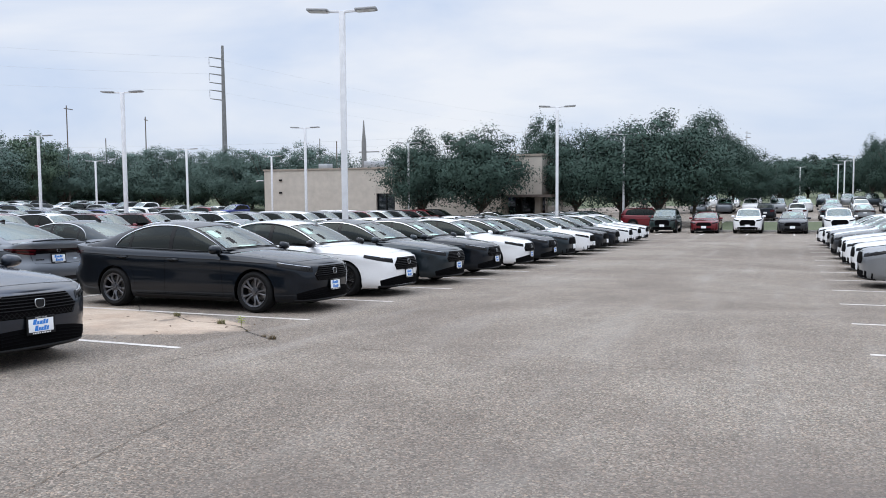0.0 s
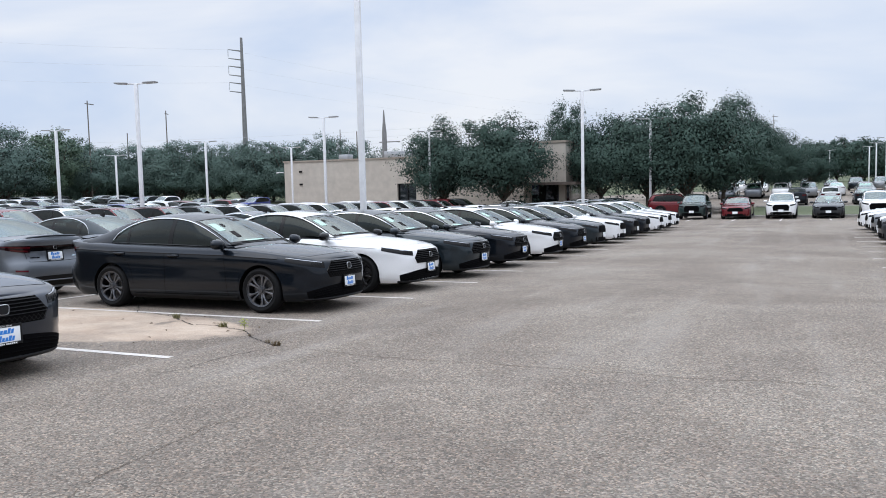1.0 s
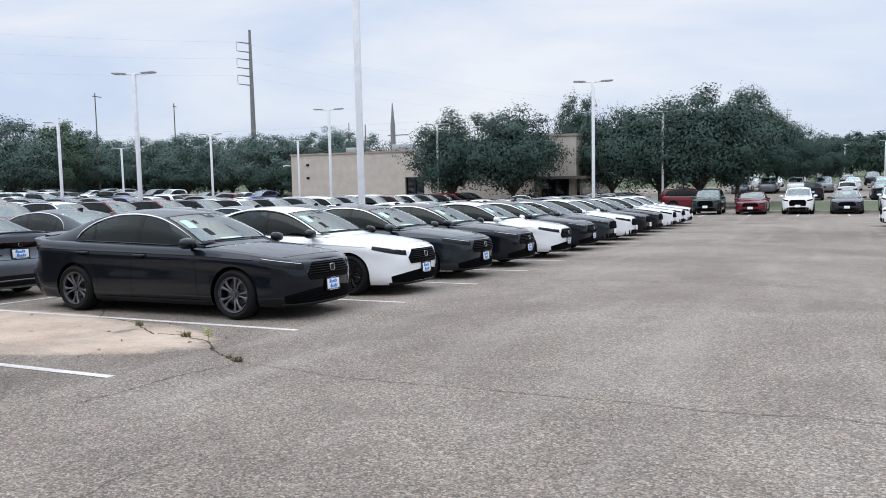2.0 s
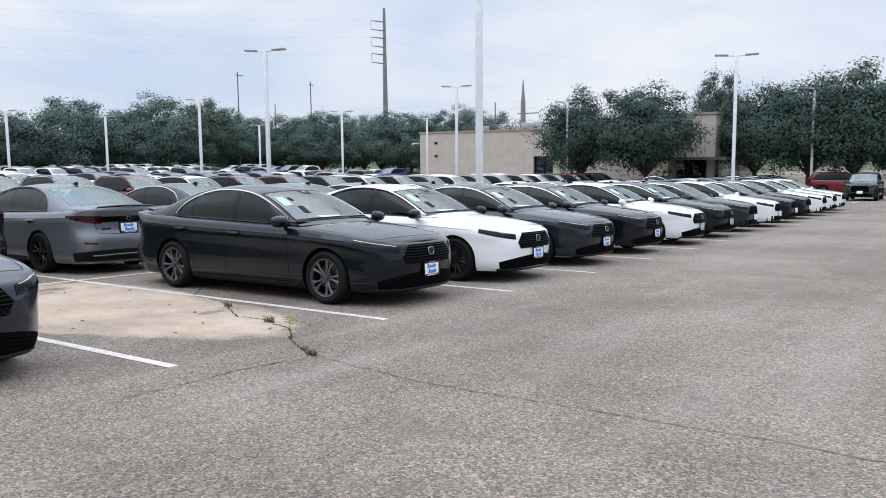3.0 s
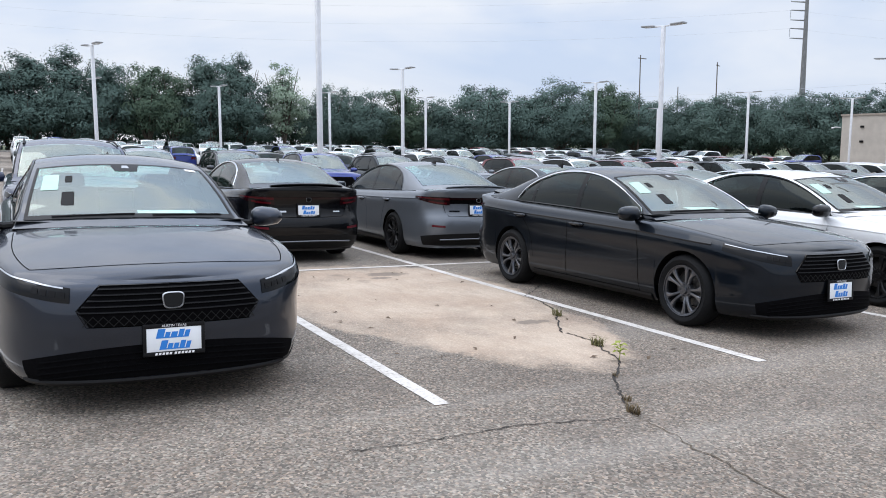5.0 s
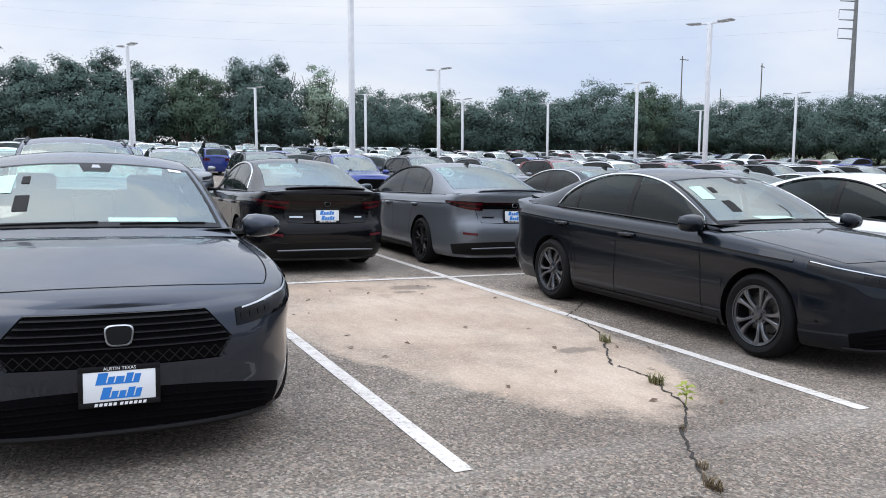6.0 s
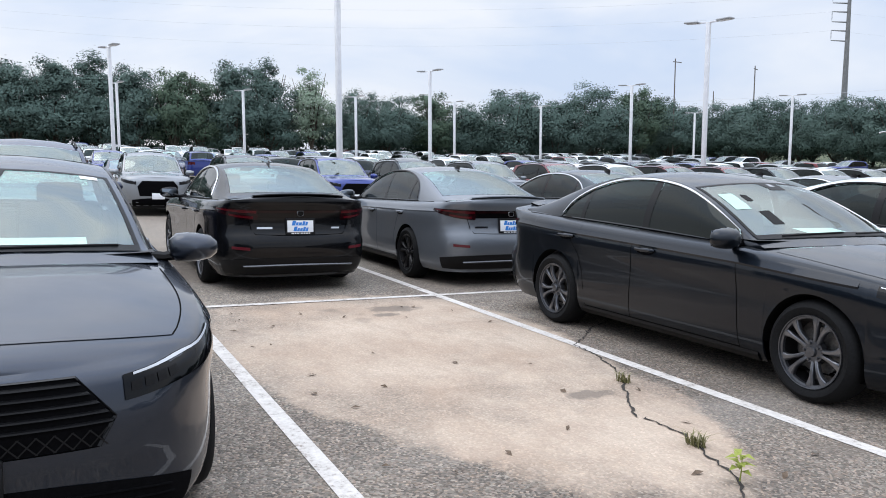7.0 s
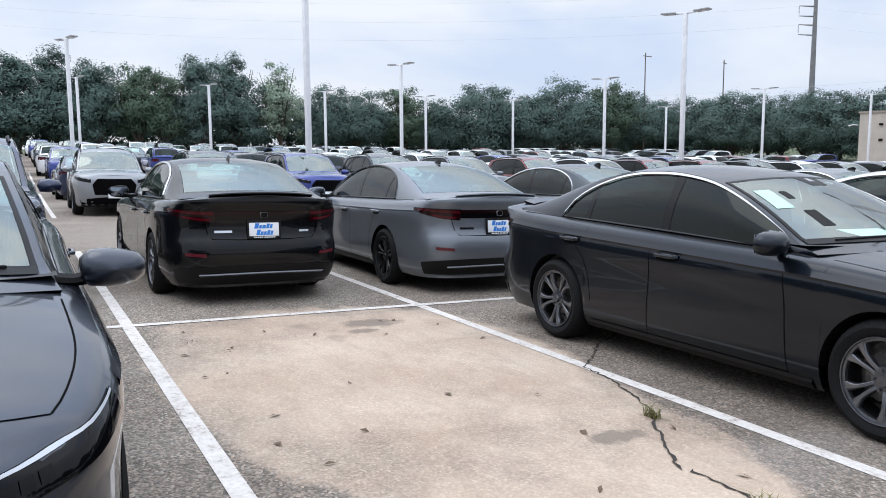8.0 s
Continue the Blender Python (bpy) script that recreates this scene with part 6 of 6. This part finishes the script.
# ---- cracks, weeds, litter on the pavement ----
def crack(points, width, seed, label, material=None):
    r = random.Random(seed)
    fine = []
    for (ax, ay), (bx, by) in zip(points[:-1], points[1:]):
        n = max(2, int(math.hypot(bx - ax, by - ay) / 0.045))
        for k in range(n):
            f = k / n
            fine.append((ax + (bx - ax) * f + r.uniform(-1, 1) * 0.016, ay + (by - ay) * f + r.uniform(-1, 1) * 0.016))
    fine.append(points[-1])
    rows = []
    for i, (x, y) in enumerate(fine):
        a, b = fine[max(i - 1, 0)], fine[min(i + 1, len(fine) - 1)]
        d = Vector((b[0] - a[0], b[1] - a[1])).normalized()
        w = width * r.uniform(0.35, 1.3) * (0.3 if i in (0, len(fine) - 1) else 1)
        rows.append([(x - d.y * s * w / 2, y + d.x * s * w / 2, ground_z(x, y) + 0.005) for s in (-1, 1)])
    return tagged(part("pavement_crack", Geo().grid(rows, flip=True), material or M_CRACK), label, "crack", "pavement cracks", "structure")


crack([(-9.75, 11.05), (-9.38, 10.70), (-9.18, 10.48), (-8.85, 10.43), (-8.44, 10.30), (-8.20, 10.20), (-8.02, 10.05), (-7.66, 9.82), (-7.42, 9.68)], 0.018, 1, "dark open crack across the parking line")
crack([(-7.42, 9.72), (-7.13, 9.73), (-6.91, 9.66), (-6.61, 9.55), (-6.44, 9.48), (-6.18, 9.24), (-6.04, 9.10), (-5.67, 8.86), (-5.38, 8.69)], 0.019, 2, "dark open crack with soil and weeds")
crack([(-5.38, 8.69), (-5.01, 8.66), (-4.80, 8.60), (-4.57, 8.59), (-4.20, 8.50), (-3.60, 8.50), (-2.77, 8.53), (-2.14, 8.53), (-1.58, 8.56), (-1.05, 8.50), (-0.4, 8.62), (0.6, 8.55)], 0.010, 3, "thin dark crack running across the aisle", M_SOIL)
crack([(-5.34, 8.62), (-5.42, 8.30), (-5.49, 8.01), (-5.49, 7.83), (-5.48, 7.61), (-5.46, 7.33), (-5.50, 6.90)], 0.010, 4, "hairline crack along the stall fronts")
crack([(-11.2, 12.6), (-10.6, 12.0), (-10.1, 11.6), (-9.75, 11.05)], 0.014, 6, "hairline crack under the dark sedan")
crack([(-3.30, 3.0), (-3.42, 3.6), (-3.51, 3.97), (-3.58, 4.37), (-3.71, 4.76), (-3.77, 5.26), (-3.86, 5.85), (-3.71, 6.27)], 0.006, 7, "hairline crack in the aisle before the stalls", M_SOIL)
crack([(-5.0, 17.0), (-3.2, 17.3), (-1.4, 17.1), (0.9, 17.4)], 0.016, 8, "thin old joint across the aisle")
crack([(-4.8, 22.4), (-2.6, 22.6), (0.8, 22.5)], 0.016, 9, "thin old joint across the aisle")


def grass_tuft(x, y, size, count, material, seed, label):
    r = random.Random(seed)
    g = Geo()
    for i in range(count):
        a, lean = r.uniform(0, 2 * math.pi), r.uniform(0.2, 1.1)
        h = size * r.uniform(0.5, 1.1)
        bx, by = r.uniform(-0.5, 0.5) * size, r.uniform(-0.25, 0.25) * size
        d = Vector((math.cos(a), math.sin(a), 0))
        s = Vector((-d.y, d.x, 0)) * size * 0.035
        p0, p1, p2 = Vector((bx, by, 0)), Vector((bx, by, h * 0.6)) + d * lean * h * 0.35, Vector((bx, by, h * 0.75)) + d * lean * h
        g.add([p0 - s, p0 + s, p1 + s * 0.7, p1 - s * 0.7, p2], [(0, 1, 2, 3), (3, 2, 4)])
    ob = part("grass_tuft", g, material, at=pose(x, y, ground_z(x, y) - 0.005))
    return tagged(ob, label, "weed", "weeds in the crack", "stuff")


grass_tuft(-8.10, 10.12, 0.10, 60, M_TUFT, 1, "dark grass tuft growing in the crack")
grass_tuft(-6.92, 9.66, 0.11, 70, M_TUFT, 2, "low dry grass tuft growing in the crack")
grass_tuft(-5.40, 8.72, 0.09, 60, M_TUFT_DRY, 3, "dead brown weed clump in the crack")
grass_tuft(-5.62, 8.85, 0.06, 40, M_TUFT_DRY, 4, "dead brown weed clump in the crack")
grass_tuft(-6.10, 9.16, 0.05, 30, M_TUFT_DRY, 5, "dead brown weed clump in the crack")

# the one leafy weed
weed = new("weed")
weed.matrix_basis = pose(-6.45, 9.49, ground_z(-6.45, 9.49))
r = random.Random(8)
part("stem", Geo().tube([(0, 0, -0.01), (0.01, 0.0, 0.06), (0.0, 0.012, 0.12)], [0.004, 0.003, 0.002], 5), M_WEED, weed)
for i in range(11):
    a, z = i * 2.4, 0.05 + 0.009 * i
    d = Vector((math.cos(a), math.sin(a), 0))
    s = Vector((-d.y, d.x, 0)) * 0.022
    p = Vector((0, 0, z))
    g = Geo().add([p, p + d * 0.03 + s + Vector((0, 0, 0.018)), p + d * 0.075 + Vector((0, 0, 0.004)), p + d * 0.03 - s + Vector((0, 0, 0.018)), p + d * 0.035 + Vector((0, 0, 0.010))], [(0, 1, 4), (1, 2, 4), (2, 3, 4), (3, 0, 4)])
    part("leaf", g, M_WEED, weed, smooth=False)
tagged(weed, "small bright yellow-green weed with broad leaves in the crack", "weed", "weeds in the crack")


# dry leaves and twigs
r = random.Random(21)
for i in range(34):
    x, y = r.uniform(-11.6, -6.4), r.uniform(7.9, 10.4)
    s = r.uniform(0.018, 0.045)
    g = Geo().add([(-s, 0, 0.004), (0, -s * 0.35, 0.008), (s, 0, 0.005), (0, s * 0.35, 0.016)], [(0, 1, 3), (1, 2, 3)])
    ob = part("dry_leaf", g, M_LITTER, at=pose(x, y, ground_z(x, y) + 0.002, r.uniform(-15, 15), r.uniform(-15, 15), r.uniform(0, 360)), smooth=False)
    tagged(ob, "small dry brown leaf on the pavement", "leaf", "fallen leaves")
